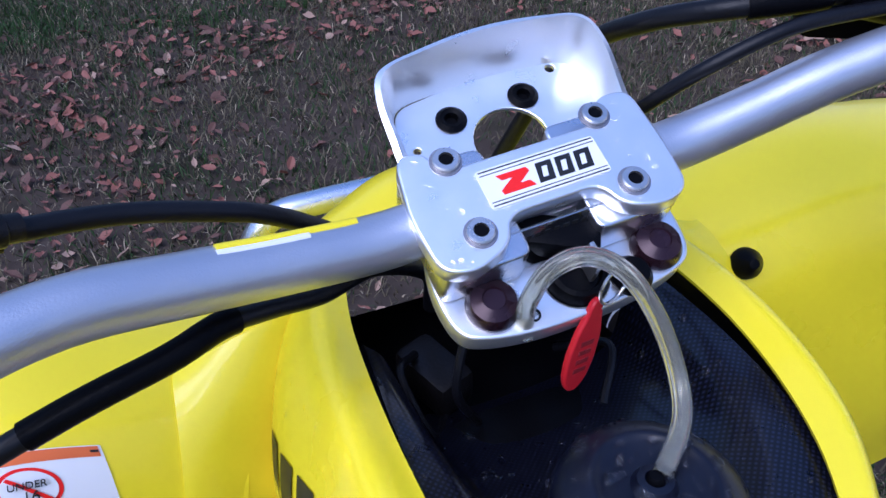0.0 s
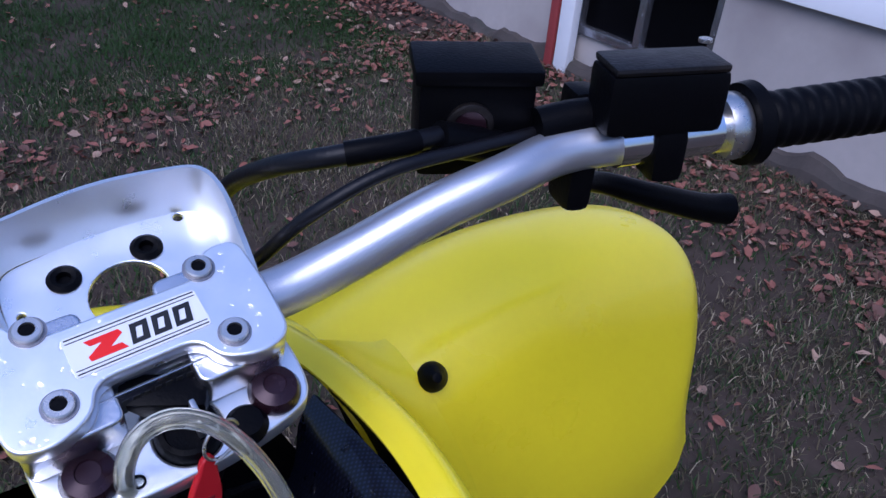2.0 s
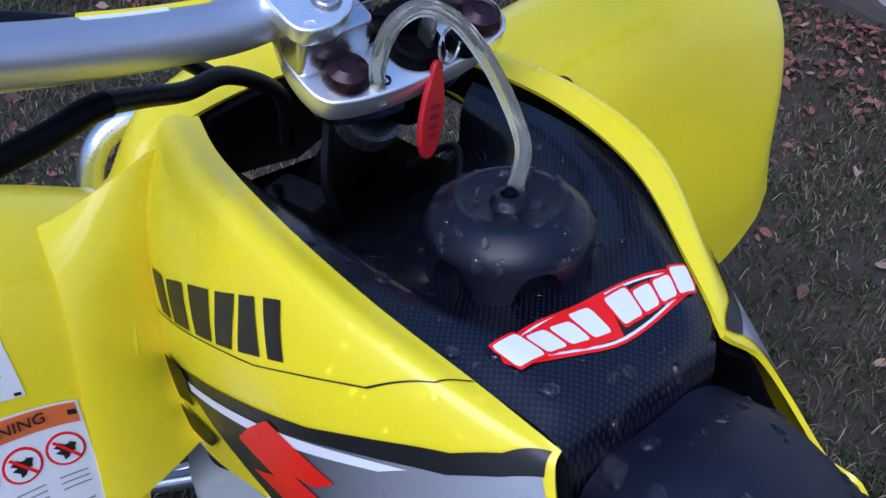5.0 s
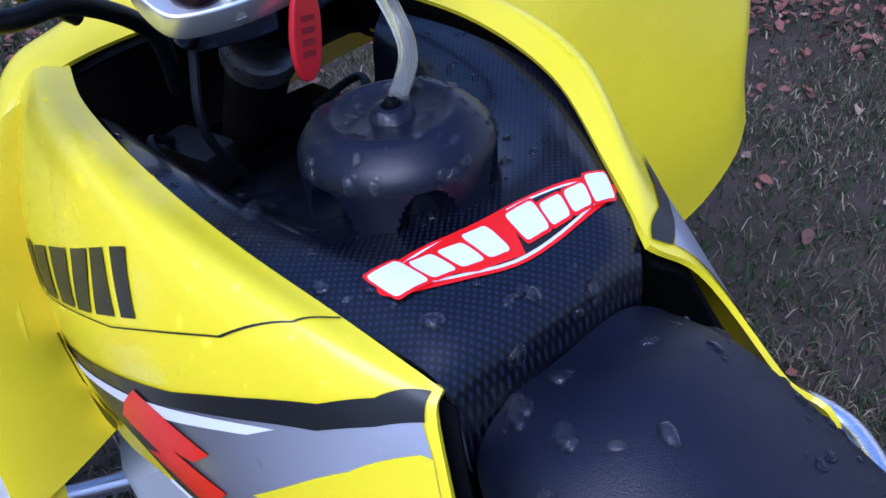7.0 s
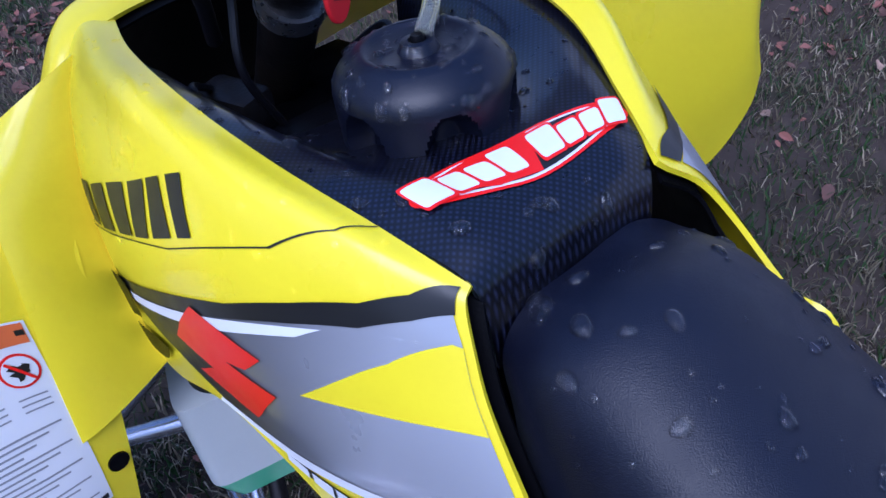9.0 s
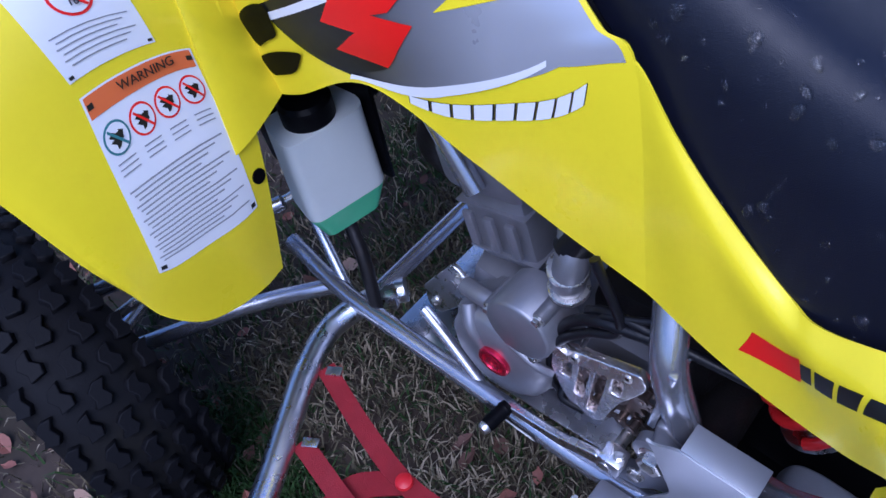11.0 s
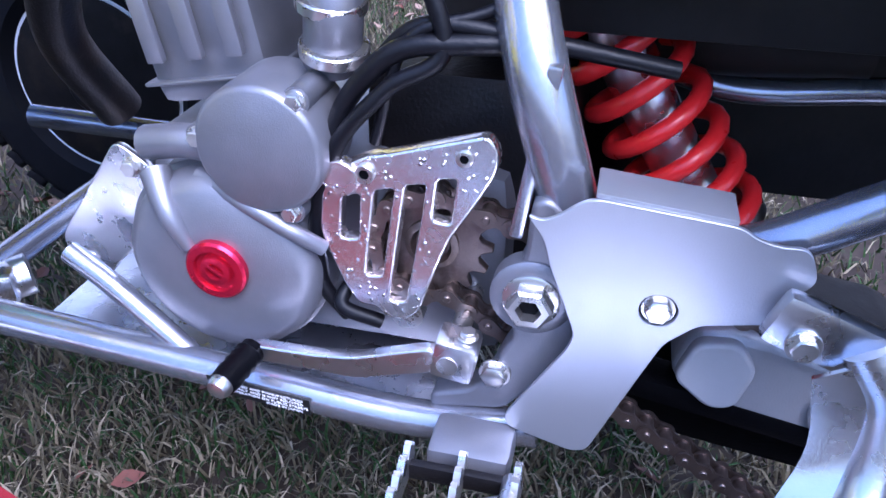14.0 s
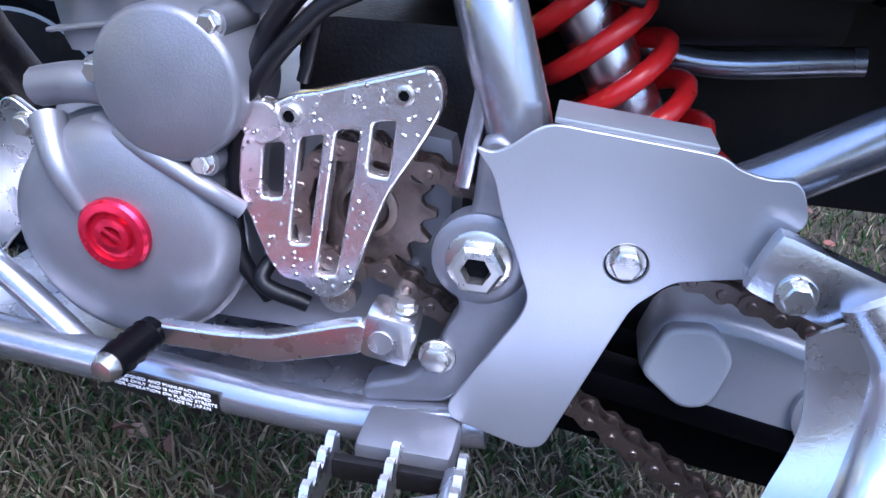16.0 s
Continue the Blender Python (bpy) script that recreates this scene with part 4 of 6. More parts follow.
seat = thing("seat", "wet black vinyl seat with narrow nose", "seat")
saddle = Sheet([
    [(-0.052, 0.188, 0.83), (-0.063, 0.165, 0.812), (-0.082, 0.10, 0.765), (-0.097, 0.034, 0.715), (-0.12, -0.045, 0.685), (-0.138, -0.2, 0.70), (-0.142, -0.45, 0.73)],
    [(-0.049, 0.196, 0.858), (-0.057, 0.16, 0.862), (-0.067, 0.09, 0.835), (-0.08, 0.01, 0.80), (-0.10, -0.08, 0.785), (-0.118, -0.2, 0.785), (-0.13, -0.45, 0.79)],
    [(-0.030, 0.200, 0.872), (-0.034, 0.15, 0.884), (-0.042, 0.08, 0.862), (-0.052, 0.0, 0.832), (-0.068, -0.1, 0.815), (-0.08, -0.2, 0.81), (-0.09, -0.45, 0.82)],
    [(CX - 0.010, 0.200, 0.875), (CX - 0.004, 0.15, 0.890), (CX - 0.004, 0.08, 0.864), (CX - 0.004, 0.0, 0.830), (CX, -0.1, 0.81), (CX, -0.2, 0.815), (CX, -0.45, 0.83)],
    [(0.040, 0.200, 0.876), (0.052, 0.15, 0.876), (0.066, 0.08, 0.842), (0.08, 0.0, 0.805), (0.096, -0.1, 0.768), (0.11, -0.2, 0.77), (0.12, -0.45, 0.79)],
    [(0.064, 0.191, 0.862), (0.080, 0.16, 0.850), (0.097, 0.09, 0.806), (0.112, 0.01, 0.770), (0.13, -0.08, 0.735), (0.148, -0.2, 0.74), (0.16, -0.45, 0.76)],
    [(0.074, 0.183, 0.83), (0.096, 0.165, 0.808), (0.108, 0.10, 0.742), (0.121, 0.034, 0.705), (0.144, -0.045, 0.685), (0.162, -0.2, 0.70), (0.166, -0.45, 0.73)],
])
bm = saddle.bm(60, 48)
bmesh.ops.holes_fill(bm, edges=[e for e in bm.edges if e.is_boundary], sides=0)
cushion = part("cushion", bm, SEAT, seat)
beads(cushion, 300, 0.0014, 0.0062, 5, lambda p, n: n.z > 0.2 and p.y > -0.15)
beads(bpy.data.objects["cover"], 130, 0.0012, 0.0055, 6, lambda p, n: n.z > 0.3)
beads(bpy.data.objects["knob"], 130, 0.001, 0.0045, 7)
beads(bpy.data.objects["left_shroud"], 260, 0.0007, 0.0026, 10, lambda p, n: p.z > 0.84)


# ---- steering: bars, clamps, controls ----
TILT_S, ROLL_S = radians(21.5), radians(5.5)
SX = Vector((math.cos(ROLL_S), 0, math.sin(ROLL_S)))
SF = Vector((0, math.cos(TILT_S), math.sin(TILT_S)))
STEM = axes((0.009, 0.438, 1.003), SX, SF)  # x across, y ahead, z off the clamp's face


def st(x, y, z):
    return STEM @ Vector((x, y, z))


def stm(x, y, z):
    return STEM @ Matrix.Translation((x, y, z))


bars = thing("handlebar", "silver anodised handlebar with ribbed black grip", "handlebar")
half = [(0.05, 0.0135, 0.010), (0.085, 0.013, 0.011), (0.125, 0.012, 0.021), (0.17, 0.010, 0.036), (0.215, 0.005, 0.049), (0.255, -0.008, 0.053), (0.30, -0.030, 0.054), (0.36, -0.060, 0.054), (0.41, -0.086, 0.056)]
left = half[:4] + [(0.215, 0.005, 0.055), (0.255, -0.008, 0.068), (0.30, -0.030, 0.078), (0.36, -0.060, 0.088), (0.41, -0.086, 0.095)]
line = [st(-x, y, z) for x, y, z in left[::-1]] + [st(x, y, z) for x, y, z in half[:5]] + [Vector(p) for p in ((0.262, 0.423, 1.079), (0.31, 0.402, 1.086), (0.372, 0.375, 1.094), (0.41, 0.36, 1.098))]
part("bar", tube_bm(line, 0.0142, 24, 6), BAR, bars)
# grip with ribs, flange and end plug
g0, g1 = Vector((0.372, 0.375, 1.094)), Vector((0.505, 0.322, 1.108))
gm = along(g0, g1)
L = (g1 - g0).length
prof = [(0.014, -0.006), (0.026, -0.005), (0.027, 0.004), (0.0185, 0.008)]
for k in range(11):
    z = 0.012 + k * (L - 0.02) / 11
    prof += [(0.0176, z), (0.0186, z + 0.002), (0.0186, z + 0.006), (0.0176, z + 0.008)]
prof += [(0.0185, L - 0.006), (0.0185, L)]
grip = part("grip", lathe_bm(prof, 36), BLACK, bars, "ribbed black rubber grip", gm)
part("bar_end", lathe_bm([(0.0188, L - 0.004), (0.0188, L + 0.004), (0.016, L + 0.007), (0, L + 0.007)], 30), CHROME, bars, "chrome bar end", gm)
part("throttle_collar", lathe_bm([(0.0205, -0.02), (0.0215, -0.016), (0.0215, -0.008), (0.0205, -0.006)], 30), STEEL, bars, "", gm)
part("throttle_sleeve", lathe_bm([(0.0158, -0.09), (0.0158, -0.02)], 24), CHROME, bars, "bright metal sleeve", gm)
# printed mark on the left bar
mark = thing("bar_sticker", "thin yellow and white sticker on the handlebar", "sticker")
part("film", tube_bm([st(-0.092, 0.020, 0.0225), st(-0.125, 0.019, 0.0315), st(-0.155, 0.018, 0.0415)], 0.0032, 12, 6), YELLOW_DRY, mark)
part("edge", tube_bm([st(-0.115, 0.0165, 0.0305), st(-0.135, 0.0155, 0.0365), st(-0.155, 0.015, 0.0430)], 0.0024, 10, 6), WHITE, mark)

# clamp stack
clamp = thing("handlebar_clamp", "polished aluminium handlebar clamp with maker's plate", "clamp")
COVER = rounded([(-0.064, 0.045), (-0.050, 0.045), (-0.044, 0.030), (0.040, 0.030), (0.046, 0.045), (0.066, 0.045), (0.068, 0.010), (0.066, -0.019), (0.050, -0.0245), (0.030, -0.018), (0.024, -0.003), (-0.024, -0.003), (-0.030, -0.018), (-0.050, -0.0255), (-0.066, -0.020), (-0.069, 0.010)], 0.009)
plate("cover", [COVER], 0.011, BRIGHT, clamp, stm(0, 0, 0.0165), 0.0014, "polished aluminium cover plate")
for sx in (-1, 1):
    block = rounded([(sx * 0.041 - 0.023, -0.021), (sx * 0.041 + 0.023, -0.021), (sx * 0.041 + 0.023, 0.044), (sx * 0.041 - 0.023, 0.044)], 0.006)
    plate("clamp_block", [block], 0.025, SATIN, clamp, stm(0, 0, -0.0085), 0.0015)
    for f in (-0.0075, 0.0344):
        part("washer", lathe_bm([(0.0082, 0), (0.0082, 0.0006), (0.006, 0.0006)], 28), CAST, clamp, "grey washer", stm(sx * 0.041, f, 0.0275))
        socket_bolt("bolt", clamp, stm(sx * 0.041, f, 0.0278), 0.0068, 0.0030, STEEL)
badge = plate("name_plate", [rounded([(-0.0305, 0.0015), (0.0335, 0.0015), (0.0335, 0.0235), (-0.0305, 0.0235)], 0.002)], 0.0008, WHITE, clamp, stm(0, 0, 0.0275), 0, "white plate with red and black marks")
for x0, x1, y0, y1 in ((-0.0295, 0.0325, 0.0025, 0.0031), (-0.0295, 0.0325, 0.0219, 0.0225), (-0.0295, 0.0325, 0.0045, 0.0049), (-0.0295, 0.0325, 0.0200, 0.0204)):
    plate("rule", [[(x0, y0), (x1, y0), (x1, y1), (x0, y1)]], 0.0003, INK, badge, stm(0, 0, 0.0283))
plate("red_mark", [[(-0.022, 0.007), (-0.005, 0.007), (-0.007, 0.0105), (-0.012, 0.0105), (-0.005, 0.0155), (-0.006, 0.018), (-0.022, 0.018), (-0.020, 0.0148), (-0.0145, 0.0148), (-0.0225, 0.0095)]], 0.0003, REDGRAPHIC, badge, stm(0, 0, 0.0283))
for k in range(3):
    x = -0.003 + 0.0105 * k
    plate("black_mark", [[(x, 0.007), (x + 0.0085, 0.007), (x + 0.0105, 0.018), (x + 0.002, 0.018)], [(x + 0.0028, 0.0095), (x + 0.0058, 0.0095), (x + 0.0074, 0.0155), (x + 0.0044, 0.0155)]], 0.0003, INK, badge, stm(0, 0, 0.0283))

beads([c for c in clamp.children if c.name.startswith("cover")][0], 90, 0.0006, 0.0022, 14, lambda p, n: n.z > 0.7)
# polished sloping face under the cover, with an engraved maker's mark as slanted bars
face = axes(st(0.0, -0.0115, 0.004), SX, st(0, 0.009, 0.023) - st(0, 0, 0))
front = plate("front_face", [rounded([(-0.028, -0.012), (0.028, -0.012), (0.034, 0.013), (-0.034, 0.013)], 0.003)], 0.002, DARK_MIRROR, clamp, face, 0.0004, "mirror-polished sloping face")
for k in range(9):
    x = -0.024 + 0.0052 * k
    plate("engraved_bar", [[(x, 0.001), (x + 0.003, 0.001), (x + 0.0055, 0.0085), (x + 0.0025, 0.0085)]], 0.0003, INK, front, face @ Matrix.Translation((0, 0, 0.002)))

# gauge cup in front of the clamp
cup = thing("gauge_cup", "bare aluminium gauge mount with curved rim", "bracket")
CUP = rounded([(-0.050, 0.034), (0.068, 0.034), (0.072, 0.082), (0.068, 0.099), (0.014, 0.106), (-0.043, 0.098), (-0.048, 0.082)], 0.010, 6)
plate("base", [CUP, circle(0.0115, 0.058, 0.0215), circle(-0.0155, 0.081, 0.006, 16), circle(0.030, 0.083, 0.006, 16), circle(-0.041, 0.068, 0.0022, 12), circle(0.054, 0.0965, 0.003, 12)], 0.003, BRIGHT, cup, stm(0, 0, -0.0115), 0.0006)
wall = [(-0.053, 0.036, 0.006), (-0.052, 0.058, 0.015), (-0.051, 0.083, 0.020), (-0.044, 0.099, 0.022), (-0.02, 0.104, 0.0225), (0.014, 0.1065, 0.0225), (0.046, 0.104, 0.0225), (0.066, 0.099, 0.022), (0.072, 0.084, 0.018), (0.070, 0.058, 0.011), (0.068, 0.036, 0.004)]
bm = bmesh.new()
base = spline([(x, y, 0) for x, y, z in wall], 6)
tops = spline(wall, 6)
rows = []
for k, (b, t) in enumerate(zip(base, tops)):
    n = Vector(((b - Vector((0.012, 0.06, 0))).x, (b - Vector((0.012, 0.06, 0))).y, 0)).normalized()
    out = n * 0.007
    rows.append([bm.verts.new(STEM @ p) for p in (Vector((b.x, b.y, -0.0115)), Vector((b.x, b.y, t.z * 0.5)) + out * 0.4, Vector((b.x, b.y, t.z)) + out, Vector((b.x, b.y, t.z + 0.001)) + out - n * 0.0032, Vector((b.x, b.y, t.z * 0.5)) + out * 0.4 - n * 0.0034, Vector((b.x, b.y, -0.0085)) - n * 0.0034)])
for a, b in zip(rows, rows[1:]):
    for k in range(6):
        bm.faces.new((a[k], a[(k + 1) % 6], b[(k + 1) % 6], b[k]))
for r in (rows[0], rows[-1]):
    bm.faces.new(r)
part("rim", bm, BRIGHT, cup, "curved aluminium rim")
for x, y in ((-0.0155, 0.081), (0.030, 0.083)):
    part("grommet", lathe_bm([(0.0045, -0.004), (0.0085, -0.004), (0.009, 0.001), (0.0065, 0.003), (0.004, 0.002), (0.0035, -0.002), (0, -0.002)], 28), BLACK, cup, "black rubber grommet", stm(x, y, -0.0085))

# top yoke under the clamp
yoke = thing("top_yoke", "polished aluminium steering yoke with dark bolt caps", "yoke")
YOKE = rounded([(-0.055, 0.03), (-0.066, -0.010), (-0.063, -0.040), (-0.045, -0.047), (-0.020, -0.051), (0.020, -0.051), (0.052, -0.047), (0.070, -0.040), (0.073, -0.010), (0.066, 0.03)], 0.016, 6)
plate("plate", [YOKE, circle(0.006, -0.030, 0.017)], 0.015, BRIGHT, yoke, stm(0, 0, -0.0235), 0.0015)
plate("lower_body", [rounded([(-0.052, 0.03), (-0.055, -0.03), (-0.018, -0.042), (0.03, -0.042), (0.060, -0.03), (0.058, 0.03)], 0.014)], 0.024, CHROME, yoke, stm(0, 0, -0.048), 0.004)
for x in (-0.041, 0.052):
    part("bolt_cap", lathe_bm([(0.0135, 0), (0.0138, 0.003), (0.0115, 0.008), (0.006, 0.0105), (0.0055, 0.0095), (0, 0.0095)], 30), PURPLE, yoke, "dark domed bolt cap", stm(x, -0.0305, -0.0085))
part("small_cap", lathe_bm([(0.0035, 0), (0.0035, 0.001), (0.0025, 0.001), (0.002, -0.004), (0, -0.004)], 16), BLACK, yoke, "", stm(-0.0235, -0.042, -0.0085))
part("bolt_cap", lathe_bm([(0.0105, 0), (0.011, 0.003), (0.008, 0.008), (0, 0.009)], 26), BLACK, yoke, "", stm(0.0315, -0.041, -0.0085))
stem = thing("steering_stem", "dark metal steering stem below the yoke", "stem")
part("tube", tube_bm([st(0.006, -0.01, -0.06), st(0.006, 0.03, -0.20), st(0.006, 0.10, -0.42)], 0.021, 20), DARKMETAL, stem)
part("collar", tube_bm([st(0.006, 0.0, -0.095), st(0.006, 0.005, -0.112)], 0.0245, 24), STEEL, stem, "plated steel collar")
lock = thing("ignition_switch", "black ignition switch with key", "switch")
part("barrel", lathe_bm([(0.0165, -0.05), (0.0165, 0.002), (0.0145, 0.006), (0.012, 0.007), (0.011, 0.004), (0, 0.004)], 32), BLACK, lock, "", stm(0.006, -0.030, -0.0085))
part("housing", box_bm((0.042, 0.018, 0.016), 0.004), BLACK, lock, "", stm(0.002, -0.012, 0.003) @ pose(0, 0, 0, 0, 0, -28))
part("key", box_bm((0.003, 0.012, 0.022), 0.001), STEEL, lock, "", stm(0.010, -0.032, 0.007))
fob = thing("key_fob", "red leaf-shaped key fob on a steel ring", "key fob")
ringm = stm(0.016, -0.046, 0.004) @ pose(0, 0, 0, 70, 0, 20)
ring_pts = [ringm @ Vector((0.0105 * math.cos(a), 0.0105 * math.sin(a), 0)) for a in (2 * math.pi * k / 30 for k in range(29))]
part("ring", tube_bm(ring_pts, 0.0009, 8, 1, smooth_line=False), STEEL, fob, "thin steel split ring")
FOB = [(0, 0.0), (0.004, -0.003), (0.0055, -0.010), (0.0095, -0.024), (0.0105, -0.040), (0.0085, -0.054), (0.003, -0.061), (-0.004, -0.060), (-0.009, -0.050), (-0.0105, -0.036), (-0.0085, -0.020), (-0.005, -0.010), (-0.004, -0.003)]
fm = axes((0.019, 0.398, 0.984), (0.94, 0.22, -0.2), (0.26, 0.1, 0.96))
plate("tag", [rounded(FOB, 0.004, 3)], 0.004, TAGRED, fob, fm, 0.0012, "red plastic tag")
for k in range(4):
    plate("tag_bar", [[(-0.0045, -0.026 - 0.006 * k), (0.0045, -0.026 - 0.006 * k), (0.0045, -0.029 - 0.006 * k), (-0.0045, -0.029 - 0.006 * k)]], 0.0004, REDWEB, fob, fm @ Matrix.Translation((0, 0, 0.004)))

hose = thing("vent_hose", "clear plastic vent hose looping to the fuel cap", "hose")
hp = [(-0.016, 0.402, 0.966), (-0.018, 0.400, 0.988), (-0.010, 0.397, 1.010), (0.006, 0.392, 1.018), (0.024, 0.384, 1.008), (0.038, 0.372, 0.984), (0.044, 0.356, 0.958), (0.036, 0.338, 0.947), (0.016, 0.322, 0.938)]
part("tube", tube_bm(hp, 0.0048, 16, 8), CLEAR, hose, "")
part("core", tube_bm(hp, 0.0026, 10, 8), CLEAR, hose)

# cables
def cable(name, label, pts, r, mat=CABLE, collars=()):
    ob = thing(name, label, "cable")
    part("sheath", tube_bm(pts, r, 12, 8), mat, ob)
    for a, b, rr in collars:
        q = spline(pts, 8)
        n = len(q) - 1
        part("sleeve", tube_bm(q[int(a * n):int(b * n) + 1], rr, 14, 1, smooth_line=False), BLACK, ob)
    return ob


cable("brake_hose", "thick black brake hose along the handlebar", [(0.075, 0.62, 0.91), (0.092, 0.59, 0.985), (0.100, 0.552, 1.035), (0.110, 0.510, 1.065), (0.130, 0.476, 1.082), (0.167, 0.46, 1.088), (0.195, 0.46, 1.088)], 0.0062, CABLE, ((0.72, 0.9, 0.0075),))
cable("throttle_cable", "thin black throttle cable along the handlebar", [(0.085, 0.57, 0.93), (0.090, 0.525, 0.985), (0.094, 0.49, 1.020), (0.112, 0.462, 1.057), (0.154, 0.45, 1.079), (0.21, 0.445, 1.083), (0.262, 0.438, 1.087)], 0.0042)
cable("clutch_cable", "black clutch cable with rusty adjuster", [(-0.30, 0.46, 1.05), (-0.235, 0.485, 1.034), (-0.19, 0.5, 1.021), (-0.15, 0.505, 1.008), (-0.112, 0.51, 0.990), (-0.06, 0.53, 0.94)], 0.0056, CABLE, ((0.12, 0.2, 0.0085),))
cable("switch_loom", "black taped wiring loom under the handlebar", [(-0.30, 0.41, 0.962), (-0.225, 0.42, 0.983), (-0.18, 0.43, 0.988), (-0.154, 0.44, 0.990), (-0.129, 0.45, 0.983), (-0.103, 0.46, 0.974), (-0.07, 0.478, 0.966), (-0.03, 0.50, 0.93), (-0.02, 0.52, 0.88)], 0.0056, CABLE, ((0.1, 0.42, 0.0068),))
lever_l = thing("clutch_perch", "grey metal clutch lever perch", "lever")
part("perch", box_bm((0.018, 0.03, 0.055), 0.004), SATIN, lever_l, "", pose(-0.252, 0.462, 1.05, 10, 8, 12))
part("adjuster", lathe_bm([(0.008, 0), (0.008, 0.012), (0.0065, 0.013), (0.0065, 0.02)], 18), DARKMETAL, lever_l, "rusty knurled adjuster", along((-0.242, 0.475, 1.043), (-0.21, 0.492, 1.03)))

# right controls
brake = thing("brake_master_cylinder", "black brake fluid reservoir with sight glass and lever", "brake control")
rm = axes((0.233, 0.478, 1.086), (0.86, -0.48, 0.02), (0.48, 0.86, 0.1))
part("reservoir", box_bm((0.072, 0.040, 0.064), 0.006), BLACK, brake, "black square reservoir", rm)
part("lid", box_bm((0.077, 0.045, 0.010), 0.003), BLACK, brake, "", rm @ Matrix.Translation((0, 0, 0.036)))
glass = part("sight_glass", lathe_bm([(0.0145, 0), (0.0145, 0.003), (0.0125, 0.004), (0.0105, 0.004), (0.010, 0.002), (0, 0.002)], 32), DARKMETAL, brake, "round sight glass", rm @ pose(-0.004, -0.020, 0.006, 90, 0, 0))
part("pane", lathe_bm([(0.0098, 0.0022), (0.0098, 0.0032), (0, 0.0036)], 28), PURPLE, glass, "", rm @ pose(-0.004, -0.020, 0.006, 90, 0, 0))
part("body", tube_bm([(0.195, 0.46, 1.086), (0.25, 0.452, 1.072), (0.30, 0.436, 1.066)], 0.011, 16), BLACK, brake)
part("perch", box_bm((0.018, 0.030, 0.050), 0.006), BLACK, brake, "", axes((0.276, 0.425, 1.064), (0.95, -0.3, 0), (0.3, 0.95, 0)))
part("brake_lever", tube_bm([(0.30, 0.445, 1.038), (0.335, 0.447, 1.028), (0.37, 0.433, 1.016), (0.42, 0.416, 1.000), (0.443, 0.408, 0.996)], 0.0065, 14, 8, 0.0125), BLACK, brake, "black lever with rounded tip")
throttle = thing("thumb_throttle", "black throttle housing and kill switch on the bar", "throttle")
tm = axes((0.307, 0.398, 1.116), (0.90, -0.42, 0.05), (0.42, 0.90, 0))
part("housing", box_bm((0.074, 0.036, 0.038), 0.006), BLACK, throttle, "", tm)
part("lid", box_bm((0.070, 0.035, 0.005), 0.0025), DARKMETAL, throttle, "scuffed dark lid", tm @ Matrix.Translation((0, 0, 0.0205)))
part("clamp", box_bm((0.022, 0.034, 0.036), 0.007), BLACK, throttle, "", tm @ Matrix.Translation((0.008, 0.0, -0.034)))
part("cable_guide", tube_bm([(0.25, 0.436, 1.092), (0.28, 0.425, 1.097), (0.32, 0.405, 1.098)], 0.012, 14), BLACK, throttle)
part("screw", lathe_bm([(0.004, 0), (0.004, 0.002), (0, 0.0025)], 14), STEEL, throttle, "", tm @ Matrix.Translation((0.03, 0.01, 0.0275)))
for px, py, pz in ((0.283, 0.43, 1.085), (0.29, 0.44, 1.10)):
    part("clamp_nub", box_bm((0.02, 0.024, 0.02), 0.005), BLACK, throttle, "", pose(px, py, pz, 0, 0, -20))


# ---- engine ----
engine = thing("engine", "grey cast single-cylinder engine with red filler plug", "engine")


def on_side(y, z, x):
    return side_at(x, y, z)


part("crankcase", box_bm((0.20, 0.26, 0.15), 0.03, pose(0.01, 0.19, 0.40)), CAST, engine)
part("crankcase", box_bm((0.16, 0.14, 0.16), 0.03, pose(0.01, 0.10, 0.45)), DARKMETAL, engine)
part("stator_cover", lathe_bm([(0.066, -0.05), (0.066, -0.004), (0.063, 0.006), (0.055, 0.012), (0.030, 0.015), (0.024, 0.015)], 64), CAST, engine, "round satin stator cover", on_side(0.243, 0.407, -0.128))
part("cover_rim", lathe_bm([(0.070, -0.05), (0.070, -0.012), (0.066, -0.008)], 64), CAST, engine, "", on_side(0.246, 0.405, -0.128))
part("starter_cover", lathe_bm([(0.0395, -0.045), (0.0395, 0.004), (0.038, 0.0065), (0.0355, 0.008), (0, 0.008)], 56), CAST, engine, "flat round starter gear cover", on_side(0.203, 0.496, -0.135))
for y, z in ((0.179, 0.527), (0.242, 0.499), (0.188, 0.457)):
    part("boss", lathe_bm([(0.008, -0.04), (0.008, 0)], 18), CAST, engine, "", on_side(y, z, -0.136))
    bolt("bolt", engine, on_side(y, z, -0.136), 0.0052, 0.006)
part("web", tube_bm([(-0.128, 0.281, 0.468), (-0.142, 0.268, 0.448), (-0.143, 0.257, 0.425)], 0.010, 12, 6, 0.005), CAST, engine)
part("web", tube_bm([(-0.125, 0.252, 0.468), (-0.136, 0.22, 0.46), (-0.138, 0.19, 0.445), (-0.13, 0.172, 0.43)], 0.0065, 12, 6, 0.005), CAST, engine)
part("web", tube_bm([(-0.118, 0.29, 0.482), (-0.122, 0.262, 0.488), (-0.122, 0.24, 0.487)], 0.011, 12), CAST, engine)
